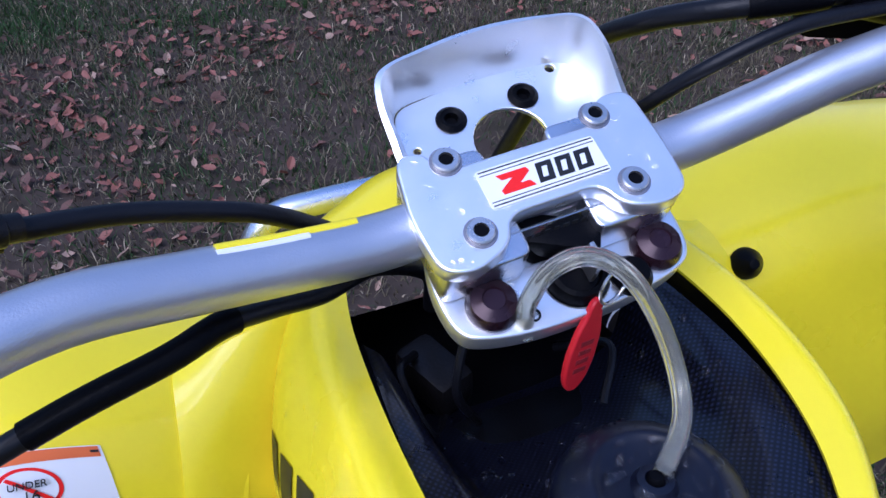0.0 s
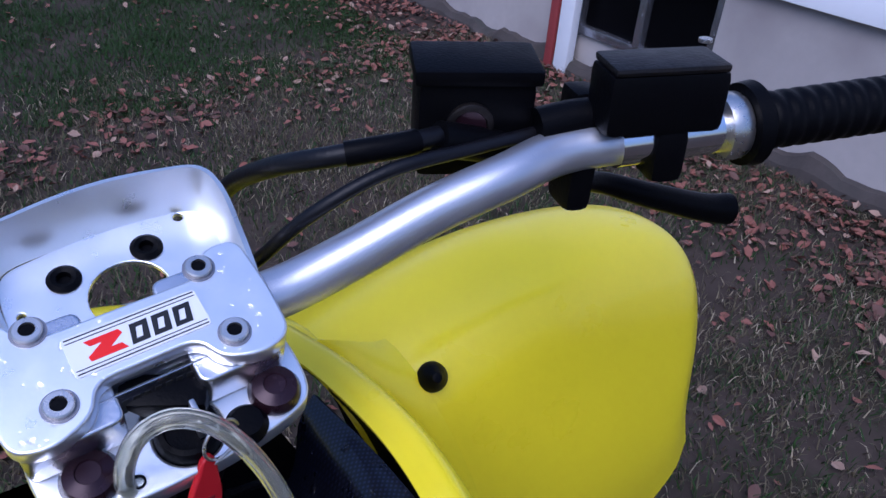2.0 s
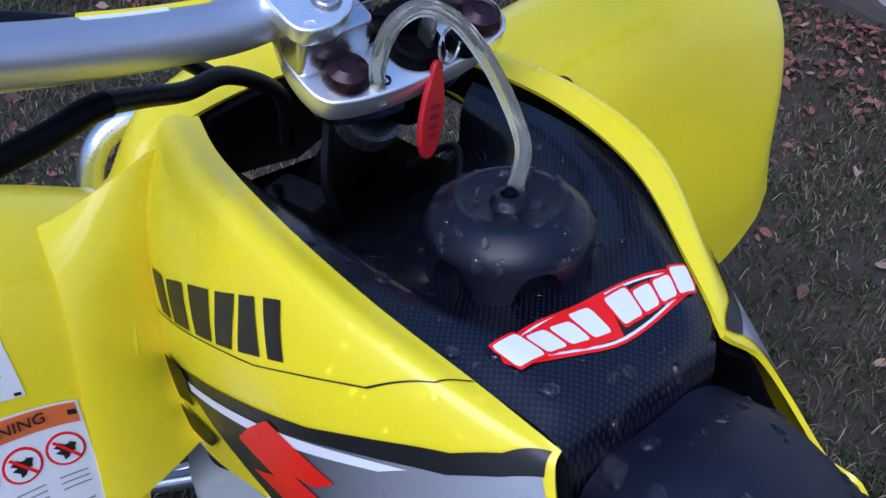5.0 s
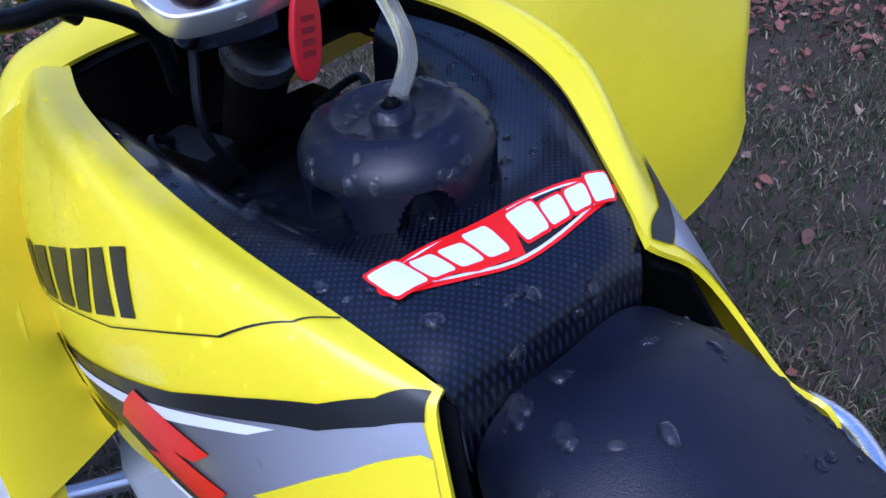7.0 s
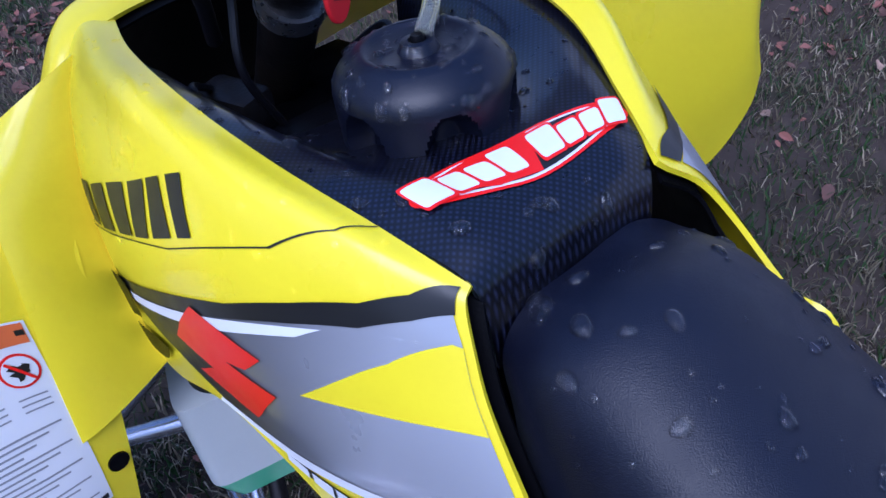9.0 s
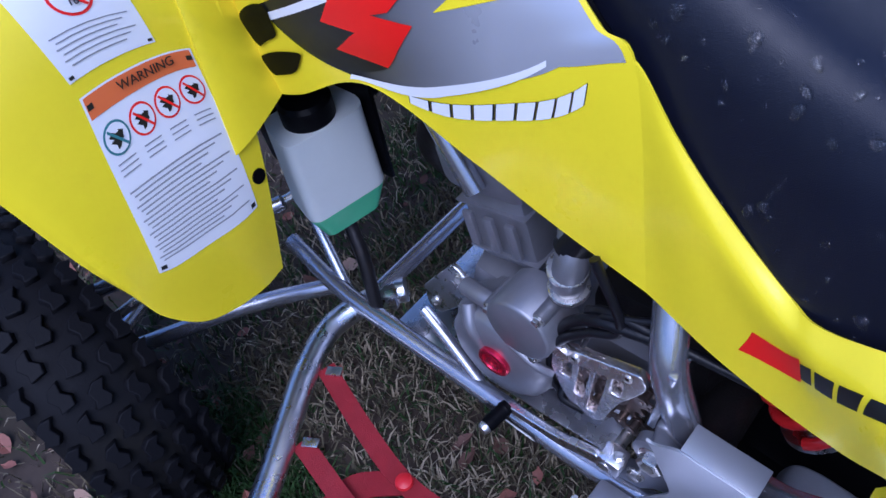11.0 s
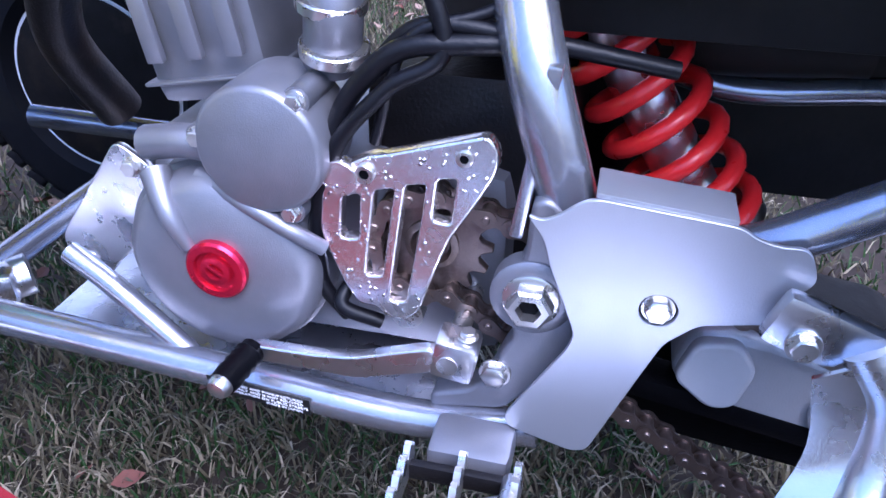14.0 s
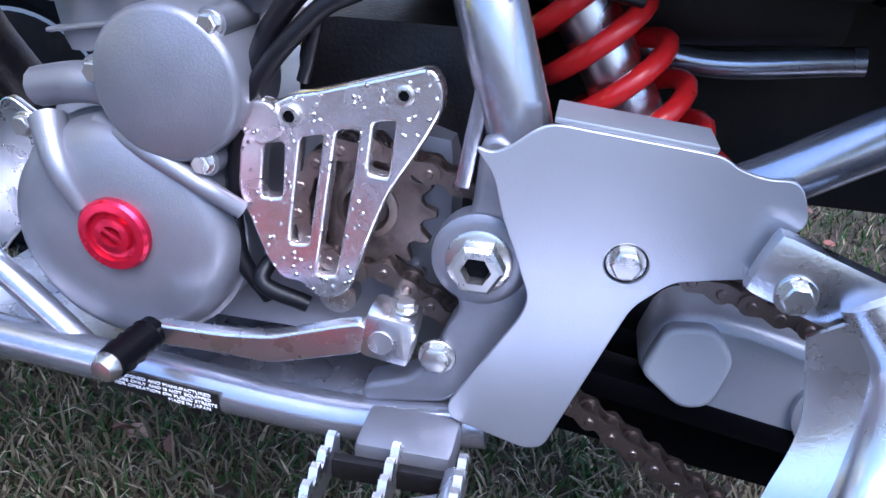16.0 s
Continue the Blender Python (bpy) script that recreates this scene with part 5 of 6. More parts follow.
plug = part("filler_plug", lathe_bm([(0.0205, -0.005), (0.0205, 0.004), (0.019, 0.0058), (0.0145, 0.006), (0.0135, 0.003), (0.0105, 0.0025), (0.010, 0.0055), (0.006, 0.006), (0.005, 0.001), (0, 0.001)], 48), RED, engine, "red anodised filler plug", on_side(0.239, 0.413, -0.143))
part("plug_slot", box_bm((0.014, 0.003, 0.002), 0.0005), RED, plug, "", on_side(0.239, 0.413, -0.1475) @ pose(0, 0, 0, 0, 0, 35))
# cylinder and head, leaning a little forward
cylm = axes((-0.02, 0.262, 0.50), (1, 0, 0), (0, 0.98, -0.17))
part("cylinder", box_bm((0.115, 0.085, 0.10), 0.012), CAST, engine, "", cylm @ Matrix.Translation((0, 0, 0.045)))
for k in (0, 4):
    part("cooling_fin", box_bm((0.124, 0.092, 0.003), 0.0015), CAST, engine, "", cylm @ Matrix.Translation((0, 0, 0.012 + 0.016 * k)))
part("cylinder_head", box_bm((0.13, 0.105, 0.06), 0.014), CAST, engine, "", cylm @ Matrix.Translation((0, 0, 0.125)))
part("head_cover", box_bm((0.12, 0.095, 0.05), 0.016), CAST, engine, "", cylm @ Matrix.Translation((0, 0, 0.175)))
for k in range(3):
    part("rib", box_bm((0.006, 0.012, 0.045), 0.002), CAST, engine, "", cylm @ Matrix.Translation((-0.068, -0.03 + 0.028 * k, 0.05)))
for sx, sy in ((-0.05, 0.04), (-0.05, -0.045), (0.04, 0.04)):
    bolt("bolt", engine, cylm @ Matrix.Translation((sx, sy, 0.201)), 0.006, 0.006)
part("water_pipe", tube_bm([(-0.09, 0.175, 0.535), (-0.10, 0.168, 0.565), (-0.085, 0.17, 0.60), (-0.05, 0.19, 0.63)], 0.017, 18), CAST, engine, "cast water pipe")
for z in (0.545, 0.572):
    part("hose_clip", lathe_bm([(0.0195, -0.004), (0.0205, -0.003), (0.0205, 0.003), (0.0195, 0.004)], 26), STEEL, engine, "", along((-0.097, 0.17, z), (-0.101, 0.167, z + 0.02)))
part("water_hose", tube_bm([(-0.09, 0.172, 0.59), (-0.07, 0.15, 0.64), (-0.03, 0.16, 0.70), (0.0, 0.22, 0.74)], 0.018, 16), CABLE, engine, "black water hose")
part("head_pipe", tube_bm([(-0.02, 0.32, 0.60), (-0.01, 0.40, 0.58), (0.02, 0.45, 0.50), (0.06, 0.44, 0.42)], 0.02, 18), DARKMETAL, engine, "dark exhaust pipe")

# front mount plate
mount = thing("engine_mount", "bare aluminium front engine mount plate", "bracket")
plate("plate", [rounded([(0.392, 0.388), (0.330, 0.470), (0.305, 0.452), (0.300, 0.425), (0.372, 0.345), (0.390, 0.352)], 0.008)], 0.006, SATIN, mount, side_at(-0.092, 0, 0), 0.001)
for y, z in ((0.375, 0.368), (0.320, 0.452)):
    bolt("bolt", mount, on_side(y, z, -0.098), 0.006, 0.006)

# ---- final drive ----
guard = thing("sprocket_guard", "wet polished billet sprocket guard with slots", "guard")
GUARD = [(0.171, 0.477), (0.165, 0.485), (0.154, 0.489), (0.143, 0.495), (0.132, 0.497), (0.073, 0.515), (0.067, 0.506), (0.067, 0.494), (0.079, 0.471), (0.093, 0.448), (0.105, 0.415), (0.112, 0.391), (0.12, 0.383), (0.134, 0.382), (0.14, 0.39), (0.153, 0.39), (0.162, 0.406), (0.175, 0.441)]
SLOTS = [[(0.159, 0.467), (0.148, 0.47), (0.15, 0.439), (0.162, 0.438)], [(0.139, 0.473), (0.127, 0.476), (0.136, 0.414), (0.147, 0.413)], [(0.12, 0.479), (0.108, 0.481), (0.111, 0.458), (0.121, 0.397), (0.132, 0.396)], [(0.101, 0.485), (0.09, 0.487), (0.093, 0.457), (0.104, 0.458)]]
plate("plate", [rounded(GUARD, 0.006, 4)] + [rounded(s, 0.003, 4) for s in SLOTS], 0.011, GUARDM, guard, side_at(-0.117, 0, 0), 0.0016)
beads([c for c in guard.children if c.name.startswith("plate")][0], 170, 0.0008, 0.0030, 9, lambda p, n: n.x < -0.8)
part("boss", lathe_bm([(0.012, 0), (0.012, 0.006), (0.0105, 0.008), (0, 0.008)], 28), GUARDM, guard, "", on_side(0.159, 0.480, -0.124))
socket_bolt("bolt", guard, on_side(0.144, 0.484, -0.128), 0.006, 0.003)
socket_bolt("bolt", guard, on_side(0.086, 0.500, -0.128), 0.005, 0.0015)
part("lower_washer", lathe_bm([(0.011, -0.01), (0.011, 0), (0, 0.001)], 28), STEEL, guard, "", on_side(0.124, 0.378, -0.116))

SPY, SPZ, PITCH = 0.108, 0.433, 0.0159
sprocket = thing("front_sprocket", "oily dark steel front sprocket", "sprocket")
teeth = []
for k in range(14):
    a = 2 * math.pi * k / 14
    for d, r in ((-0.5, 0.030), (-0.28, 0.0315), (-0.1, 0.038), (0.1, 0.038), (0.28, 0.0315)):
        teeth.append((SPY + r * math.cos(a + d * 2 * math.pi / 14), SPZ + r * math.sin(a + d * 2 * math.pi / 14)))
plate("toothed_wheel", [teeth, circle(SPY, SPZ, 0.010)], 0.006, CHAINM, sprocket, side_at(-0.105, 0, 0), 0.0008)
part("hub", lathe_bm([(0.017, -0.01), (0.017, 0.009), (0.013, 0.011), (0.011, 0.006), (0, 0.006)], 30), CHAINM, sprocket, "", on_side(SPY, SPZ, -0.105))

# chain: round the sprocket, then back along both runs
def chain_path():
    R = PITCH / 2 / math.sin(math.pi / 14)
    top, bot = (-0.20, 0.379), (-0.20, 0.214)
    pts = [Vector((SPY - 0.012, SPZ - R * 0.94))]
    d = (Vector(bot) - pts[0]).normalized()
    low = [pts[0] + d * PITCH * k for k in range(1, 20)][::-1] + pts
    a0 = math.atan2(low[-1].y - SPZ, low[-1].x - SPY)
    arc = []
    k = 1
    while True:
        a = a0 + k * 2 * math.pi / 14
        if a > math.radians(100):
            break
        arc.append(Vector((SPY + R * math.cos(a), SPZ + R * math.sin(a))))
        k += 1
    d = (Vector(top) - arc[-1]).normalized()
    return low + arc + [arc[-1] + d * PITCH * k for k in range(1, 20)]


chain = thing("drive_chain", "worn rust-brown roller chain", "chain")
cp = chain_path()


def link_mesh(wide):
    h, w = PITCH / 2, 0.0062
    o = []
    for k in range(9):
        a = math.pi / 2 + math.pi * k / 8
        o.append((-h + w * math.cos(a), w * math.sin(a)))
    o.append((0, -w * 0.62))
    for k in range(9):
        a = -math.pi / 2 + math.pi * k / 8
        o.append((h + w * math.cos(a), w * math.sin(a)))
    o.append((0, w * 0.62))
    bm = bmesh.new()
    for z in ((-0.0085, -0.0066), (0.0066, 0.0085)) if wide else ((-0.0062, -0.0044), (0.0044, 0.0062)):
        me = plate_mesh([o], z[1] - z[0])
        me.transform(Matrix.Translation((0, 0, z[0])))
        bm.from_mesh(me)
    if wide:
        for x in (-h, h):
            pin = lathe_bm([(0.0026, -0.0095), (0.0026, 0.0095), (0.002, 0.0102), (0, 0.0102)], 12)
            roll = lathe_bm([(0.0048, -0.0044), (0.0048, 0.0044)], 12)
            both = joined(pin, roll)
            both.transform(Matrix.Translation((x, 0, 0)))
            me = bpy.data.meshes.new("tmp")
            both.to_mesh(me)
            both.free()
            bm.from_mesh(me)
    me = bpy.data.meshes.new("chain_link")
    bm.to_mesh(me)
    bm.free()
    return me


LINKS = [link_mesh(True), link_mesh(False)]
for k, (p, q) in enumerate(zip(cp, cp[1:])):
    me = LINKS[k % 2]
    if not me.materials:
        ob = mesh_object("chain_link", me, CHAINM, chain)
    else:
        ob = new("chain_link", me)
        ob.parent = chain
    mid = (p + q) / 2
    ob.matrix_local = side_at(-0.113, mid.x, mid.y) @ Matrix.Rotation(math.atan2(q.y - p.y, q.x - p.x), 4, "Z")

# ---- frame ----
frame_thing = thing("frame", "silver painted tubular steel frame", "frame")


def rod(name, pts, r, mat=SILVER, parent=frame_thing, label="", sides=18):
    return part(name, tube_bm(pts, r, sides, 8), mat, parent, label)


rod("lower_rail", [(-0.13, 0.62, 0.36), (-0.148, 0.50, 0.352), (-0.15, 0.40, 0.345), (-0.15, 0.30, 0.337), (-0.15, 0.20, 0.328), (-0.15, 0.11, 0.322), (-0.148, 0.03, 0.33)], 0.0125)
rod("lower_rail", [(0.15, 0.62, 0.36), (0.17, 0.40, 0.345), (0.17, 0.11, 0.322), (0.16, 0.03, 0.33)], 0.0125)
rod("brace", [(-0.145, 0.270, 0.338), (-0.136, 0.325, 0.378), (-0.130, 0.36, 0.398)], 0.008)
rod("down_tube", [(-0.145, 0.44, 0.345), (-0.12, 0.47, 0.42), (-0.095, 0.52, 0.49), (-0.06, 0.57, 0.60), (-0.03, 0.60, 0.72)], 0.009, DARKMETAL)
rod("down_tube", [(-0.14, 0.50, 0.345), (-0.12, 0.55, 0.40), (-0.10, 0.60, 0.46)], 0.008)
rod("cross_tube", [(-0.14, 0.46, 0.35), (0.0, 0.46, 0.35), (0.16, 0.46, 0.35)], 0.0125)
rod("head_tube", [(-0.07, 0.40, 0.74), (-0.08, 0.36, 0.69)], 0.012, DARKMETAL)
rod("top_tube", [(-0.06, 0.40, 0.78), (-0.085, 0.335, 0.70), (-0.095, 0.275, 0.615)], 0.011)
rod("seat_post", [(-0.045, 0.10, 0.68), (-0.09, 0.070, 0.605), (-0.124, 0.050, 0.55), (-0.13, 0.028, 0.484), (-0.13, 0.015, 0.43)], 0.0165)
rod("sub_frame", [(-0.135, -0.05, 0.466), (-0.14, -0.078, 0.479), (-0.14, -0.124, 0.507), (-0.135, -0.25, 0.58)], 0.0125)
rod("sub_frame", [(0.04, 0.03, 0.53), (0.03, -0.06, 0.50), (0.02, -0.16, 0.51)], 0.009)
GUSSET = [(0.055, 0.436), (0.047, 0.455), (0.045, 0.489), (0.036, 0.492), (0.0, 0.46), (0.0, 0.38), (0.037, 0.36), (0.053, 0.34), (0.1, 0.332), (0.1, 0.343), (0.075, 0.352), (0.063, 0.366), (0.055, 0.388), (0.049, 0.399), (0.055, 0.415)]
plate("pivot_casting", [rounded(GUSSET, 0.005, 4)], 0.02, CAST, frame_thing, side_at(-0.128, 0, 0), 0.003, "cast grey pivot bracket")
part("flange", box_bm((0.028, 0.008, 0.10), 0.002), SILVER, frame_thing, "", pose(-0.125, 0.047, 0.51, 8, 0, 0))
part("pivot_nut", joined(lathe_bm([(0.0165, 0), (0.0165, 0.004), (0.0145, 0.005)], 28), lathe_bm([(0.0135, 0.004), (0.0135, 0.013), (0.0115, 0.0145), (0.0075, 0.0145), (0.007, 0.006), (0, 0.006)], 6)), STEEL, frame_thing, "large zinc pivot nut", on_side(0.041, 0.429, -0.148))
# black disc set in the nut: the bore's shade as colour
part("pivot_bore", lathe_bm([(0.0075, 0.0062), (0.0075, 0.0075), (0, 0.0075)], 24), BLACK, frame_thing, "black disc for the shade in the hollow bore", on_side(0.041, 0.429, -0.148))
part("pivot_boss", lathe_bm([(0.024, -0.012), (0.024, 0.001), (0.021, 0.003), (0.017, 0.003)], 36), CAST, frame_thing, "", on_side(0.041, 0.429, -0.148))
bolt("lower_bolt", frame_thing, on_side(0.059, 0.370, -0.148), 0.008, 0.007)
skid = thing("skid_plate", "thin bare aluminium skid plate under the frame", "skid plate")
part("sheet", box_bm((0.26, 0.34, 0.004), 0.001, pose(0.01, 0.27, 0.300, -1.5, 0, 0)), SATIN, skid)
tagl = thing("frame_label", "black printed label on the frame rail", "label")
lb = axes((-0.1627, 0.213, 0.329), (0, -0.995, -0.09), (-0.22, -0.09, 0.97))
part("film", box_bm((0.072, 0.017, 0.0008), 0.0002), INK, tagl, "", lb)
for k, words in enumerate(("DESIGNED AND MANUFACTURED", "USE ONLY AND IS NOT EQUIPPED", "FOR OPERATION ON PUBLIC STREETS", "MADE IN JAPAN")):
    me = text_mesh(words, 0.0036, 0.0002)
    me.transform(lb @ Matrix.Translation((0.004 if k < 3 else 0.018, 0.0058 - 0.0039 * k, 0.0008)))
    mesh_object("lettering", me, WHITE, tagl, "white lettering", False)

heel = thing("chain_guard_plate", "bent satin aluminium side plate with hexagon bolt", "guard plate")
HEEL = [(0.046, 0.492), (0.038, 0.489), (0.03, 0.493), (0.021, 0.501), (0.013, 0.505), (-0.055, 0.499), (-0.06, 0.497), (-0.064, 0.494), (-0.076, 0.491), (-0.086, 0.492), (-0.091, 0.488), (-0.096, 0.474), (-0.08, 0.456), (-0.08, 0.446), (-0.047, 0.439), (-0.032, 0.424), (-0.026, 0.408), (-0.001, 0.337), (0.008, 0.334), (0.047, 0.345), (0.05, 0.353), (0.018, 0.41), (0.015, 0.421), (0.023, 0.442), (0.031, 0.461), (0.036, 0.479)]
plate("plate", [rounded(HEEL, 0.005, 4), circle(-0.026, 0.445, 0.0098)], 0.003, material("satin_sheet", (0.45, 0.46, 0.5), 0.38, 0.75, vary=0.06, scale=9, bump=0.12, bump_scale=900), heel, side_at(-0.163, 0, 0), 0.0006)
part("flange", box_bm((0.068, 0.030, 0.003), 0.001), bpy.data.materials["satin_sheet"], heel, "", axes((-0.150, -0.021, 0.5035), (0, -0.068, -0.006), (1, 0, 0.0)))
part("bolt_seat", lathe_bm([(0.0096, -0.02), (0.0096, -0.003), (0, -0.003)], 28), DARKMETAL, heel, "", on_side(-0.026, 0.445, -0.166))
bolt("bolt", heel, on_side(-0.026, 0.445, -0.1625), 0.0072, 0.007)

swing = thing("swingarm", "grey cast aluminium swingarm beside the chain", "swingarm")
SWINGM = material("cast_swingarm", (0.5, 0.51, 0.55), 0.4, 0.55, vary=0.1, scale=22, bump=0.25, bump_scale=600, second=(0.4, 0.4, 0.43))
ARM = [(-0.047, 0.345), (-0.058, 0.380), (-0.083, 0.386), (-0.115, 0.381), (-0.181, 0.362), (-0.33, 0.345), (-0.33, 0.285), (-0.192, 0.303), (-0.151, 0.300), (-0.110, 0.312), (-0.074, 0.322)]
plate("arm", [rounded(ARM, 0.012, 5)], 0.045, SWINGM, swing, side_at(-0.048, 0, 0), 0.008)
PAD = [(-0.050, 0.347), (-0.060, 0.378), (-0.086, 0.382), (-0.100, 0.362), (-0.092, 0.330), (-0.076, 0.326)]
plate("pad", [rounded(PAD, 0.008, 5)], 0.012, material("pale_pad", (0.5, 0.5, 0.52), 0.5, 0.1, vary=0.1), swing, side_at(-0.088, 0, 0), 0.003, "pale worn pad")
part("axle_boss", lathe_bm([(0.028, 0), (0.028, 0.008), (0.022, 0.011), (0.017, 0.004), (0, 0.004)], 36), SWINGM, swing, "", on_side(-0.165, 0.335, -0.09))
part("pivot_tube", tube_bm([(-0.12, 0.02, 0.405), (0.12, 0.02, 0.405)], 0.03, 24), DARKMETAL, swing)
part("slider", box_bm((0.03, 0.22, 0.018), 0.005), BLACK, swing, "black chain slider", pose(-0.080, -0.10, 0.318, 10, 0, 0))
bolt("bolt", swing, on_side(-0.022, 0.405, -0.135), 0.006, 0.005)

part("linkage", box_bm((0.15, 0.24, 0.10), 0.02, pose(0.03, -0.11, 0.285, 8, 0, 0)), BLACK, swing, "black linkage and lower guard")

shock = thing("rear_shock", "rear shock absorber with red coil spring", "shock absorber")
sa, sb = Vector((-0.02, 0.035, 0.575)), Vector((-0.02, -0.06, 0.425))
part("body", tube_bm([sa + (sa - sb) * 0.25, sa, sb, sb - (sa - sb) * 0.15], 0.0185, 20, 2), SATIN, shock)
ax = (sb - sa)
sm = along(sa, sb)
coil = [sm @ Vector((0.034 * math.cos(a), 0.034 * math.sin(a), ax.length * a / (2 * math.pi * 6.5))) for a in (k * 2 * math.pi / 20 for k in range(131))]
part("spring", tube_bm(coil, 0.0062, 12, 1, smooth_line=False), REDSPRING, shock, "red coil spring")
part("adjuster", lathe_bm([(0.03, -0.02), (0.033, -0.018), (0.033, -0.004), (0.03, -0.002)], 30), SATIN, shock, "", sm)
part("lower_seat", lathe_bm([(0.038, 0), (0.038, 0.008), (0.02, 0.014)], 30), SATIN, shock, "", sm @ Matrix.Translation((0, 0, ax.length)))

shifter = thing("shift_lever", "worn aluminium shift lever with black rubber tip", "lever")
SHIFT = [(0.214, 0.373), (0.169, 0.374), (0.144, 0.377), (0.107, 0.390), (0.093, 0.394), (0.093, 0.376), (0.145, 0.360), (0.17, 0.361), (0.214, 0.361)]
plate("arm", [rounded(SHIFT, 0.006, 4)], 0.009, SATIN, shifter, side_at(-0.156, 0, 0), 0.0015)
part("clamp", box_bm((0.024, 0.026, 0.026), 0.004), SATIN, shifter, "", pose(-0.155, 0.082, 0.386, 8, 0, 0))
part("shaft", tube_bm([(-0.168, 0.085, 0.385), (-0.08, 0.085, 0.385)], 0.0065, 16), STEEL, shifter)
bolt("bolt", shifter, pose(-0.155, 0.075, 0.399), 0.005, 0.005)
tip = part("tip", lathe_bm([(0.0085, 0), (0.0085, 0.004), (0.0095, 0.006), (0.0085, 0.009), (0.0095, 0.012), (0.0085, 0.015), (0.0095, 0.018), (0.0085, 0.021), (0.0095, 0.025), (0.0085, 0.034)], 24), BLACK, shifter, "ribbed black rubber tip", along((-0.162, 0.212, 0.3675), (-0.205, 0.218, 0.366)))
part("tip_end", lathe_bm([(0.0078, 0.034), (0.0078, 0.037), (0.006, 0.0405), (0, 0.042)], 22), STEEL, shifter, "bare metal end", along((-0.162, 0.212, 0.3675), (-0.205, 0.218, 0.366)))

# ---- foot peg, heel guard, nerf bar and net ----
peg = thing("foot_peg", "toothed steel foot peg", "foot peg")
for k, y in enumerate((0.099, 0.067, 0.035)):
    saw = [(-0.195, 0.332), (-0.345, 0.332)]
    x = -0.345
    while x < -0.196:
        saw += [(x, 0.348), (x + 0.0035, 0.353), (x + 0.0075, 0.353), (x + 0.009, 0.348)]
        x += 0.0115
    saw = [(p[0], p[1]) for p in saw if p[0] <= -0.194] + [(-0.195, 0.348)]
    me = plate_mesh([saw], 0.004)
    me.transform(Matrix(((1, 0, 0, 0), (0, 0, -1, y + 0.002), (0, 1, 0, 0), (0, 0, 0, 1))))
    mesh_object("toothed_blade", me, STEEL if k else SATIN, peg)
for x in (-0.205, -0.25, -0.295):
    part("cross_bar", box_bm((0.006, 0.068, 0.012), 0.002, pose(x, 0.067, 0.337)), DARKMETAL, peg)
part("brace", tube_bm([(-0.215, 0.040, 0.337), (-0.24, 0.092, 0.337)], 0.0035, 10), CAST, peg)
part("brace", tube_bm([(-0.245, 0.092, 0.337), (-0.285, 0.042, 0.337)], 0.0035, 10), CAST, peg)
part("end_block", box_bm((0.02, 0.075, 0.024), 0.004, pose(-0.352, 0.085, 0.337)), SATIN, peg, "bare aluminium end block")
part("mount", box_bm((0.035, 0.05, 0.022), 0.006, pose(-0.178, 0.066, 0.333)), CAST, peg)

nerf = thing("nerf_bar", "bare aluminium nerf bar with heel guard plate", "nerf bar", "nerf bars")
part("tube", tube_bm([(-0.095, 0.435, 0.345), (-0.125, 0.463, 0.340), (-0.19, 0.482, 0.336), (-0.255, 0.462, 0.335), (-0.32, 0.425, 0.335), (-0.39, 0.383, 0.335), (-0.46, 0.346, 0.335), (-0.49, 0.315, 0.335), (-0.505, 0.27, 0.334), (-0.495, 0.22, 0.332), (-0.44, 0.145, 0.328), (-0.395, 0.125, 0.326), (-0.365, 0.115, 0.326)], 0.0165, 20, 8), SATIN, nerf)
part("tube", tube_bm([(-0.365, 0.115, 0.326), (-0.377, 0.06, 0.326), (-0.382, 0.0, 0.33), (-0.36, -0.06, 0.336), (-0.315, -0.092, 0.343), (-0.25, -0.110, 0.352), (-0.205, -0.135, 0.375), (-0.186, -0.140, 0.42), (-0.178, -0.122, 0.450)], 0.0125, 20, 8), SATIN, nerf)
part("bracket", box_bm((0.012, 0.055, 0.030), 0.005, pose(-0.176, -0.103, 0.452, 20, 0, 0)), SATIN, nerf, "bare aluminium end bracket")
bolt("bolt", nerf, on_side(-0.093, 0.449, -0.182), 0.007, 0.007)
part("end_clamp", box_bm((0.03, 0.04, 0.03), 0.008, pose(-0.118, 0.452, 0.345, 0, 0, 30)), SATIN, nerf)
bolt("bolt", nerf, pose(-0.125, 0.46, 0.358), 0.007, 0.006)
HG = rounded([(-0.225, 0.036), (-0.325, 0.038), (-0.372, 0.02), (-0.362, -0.07), (-0.30, -0.083), (-0.238, -0.076), (-0.247, -0.04), (-0.248, -0.006), (-0.238, 0.024)], 0.010)
plate("heel_plate", [HG] + [circle(x, y, 0.0085, 20) for x, y in ((-0.267, -0.023), (-0.311, -0.020), (-0.243, -0.068), (-0.287, -0.072), (-0.342, -0.03))], 0.004, SATIN, nerf, Matrix.Translation((0, 0, 0.337)), 0.0008, "flat heel plate with round holes")
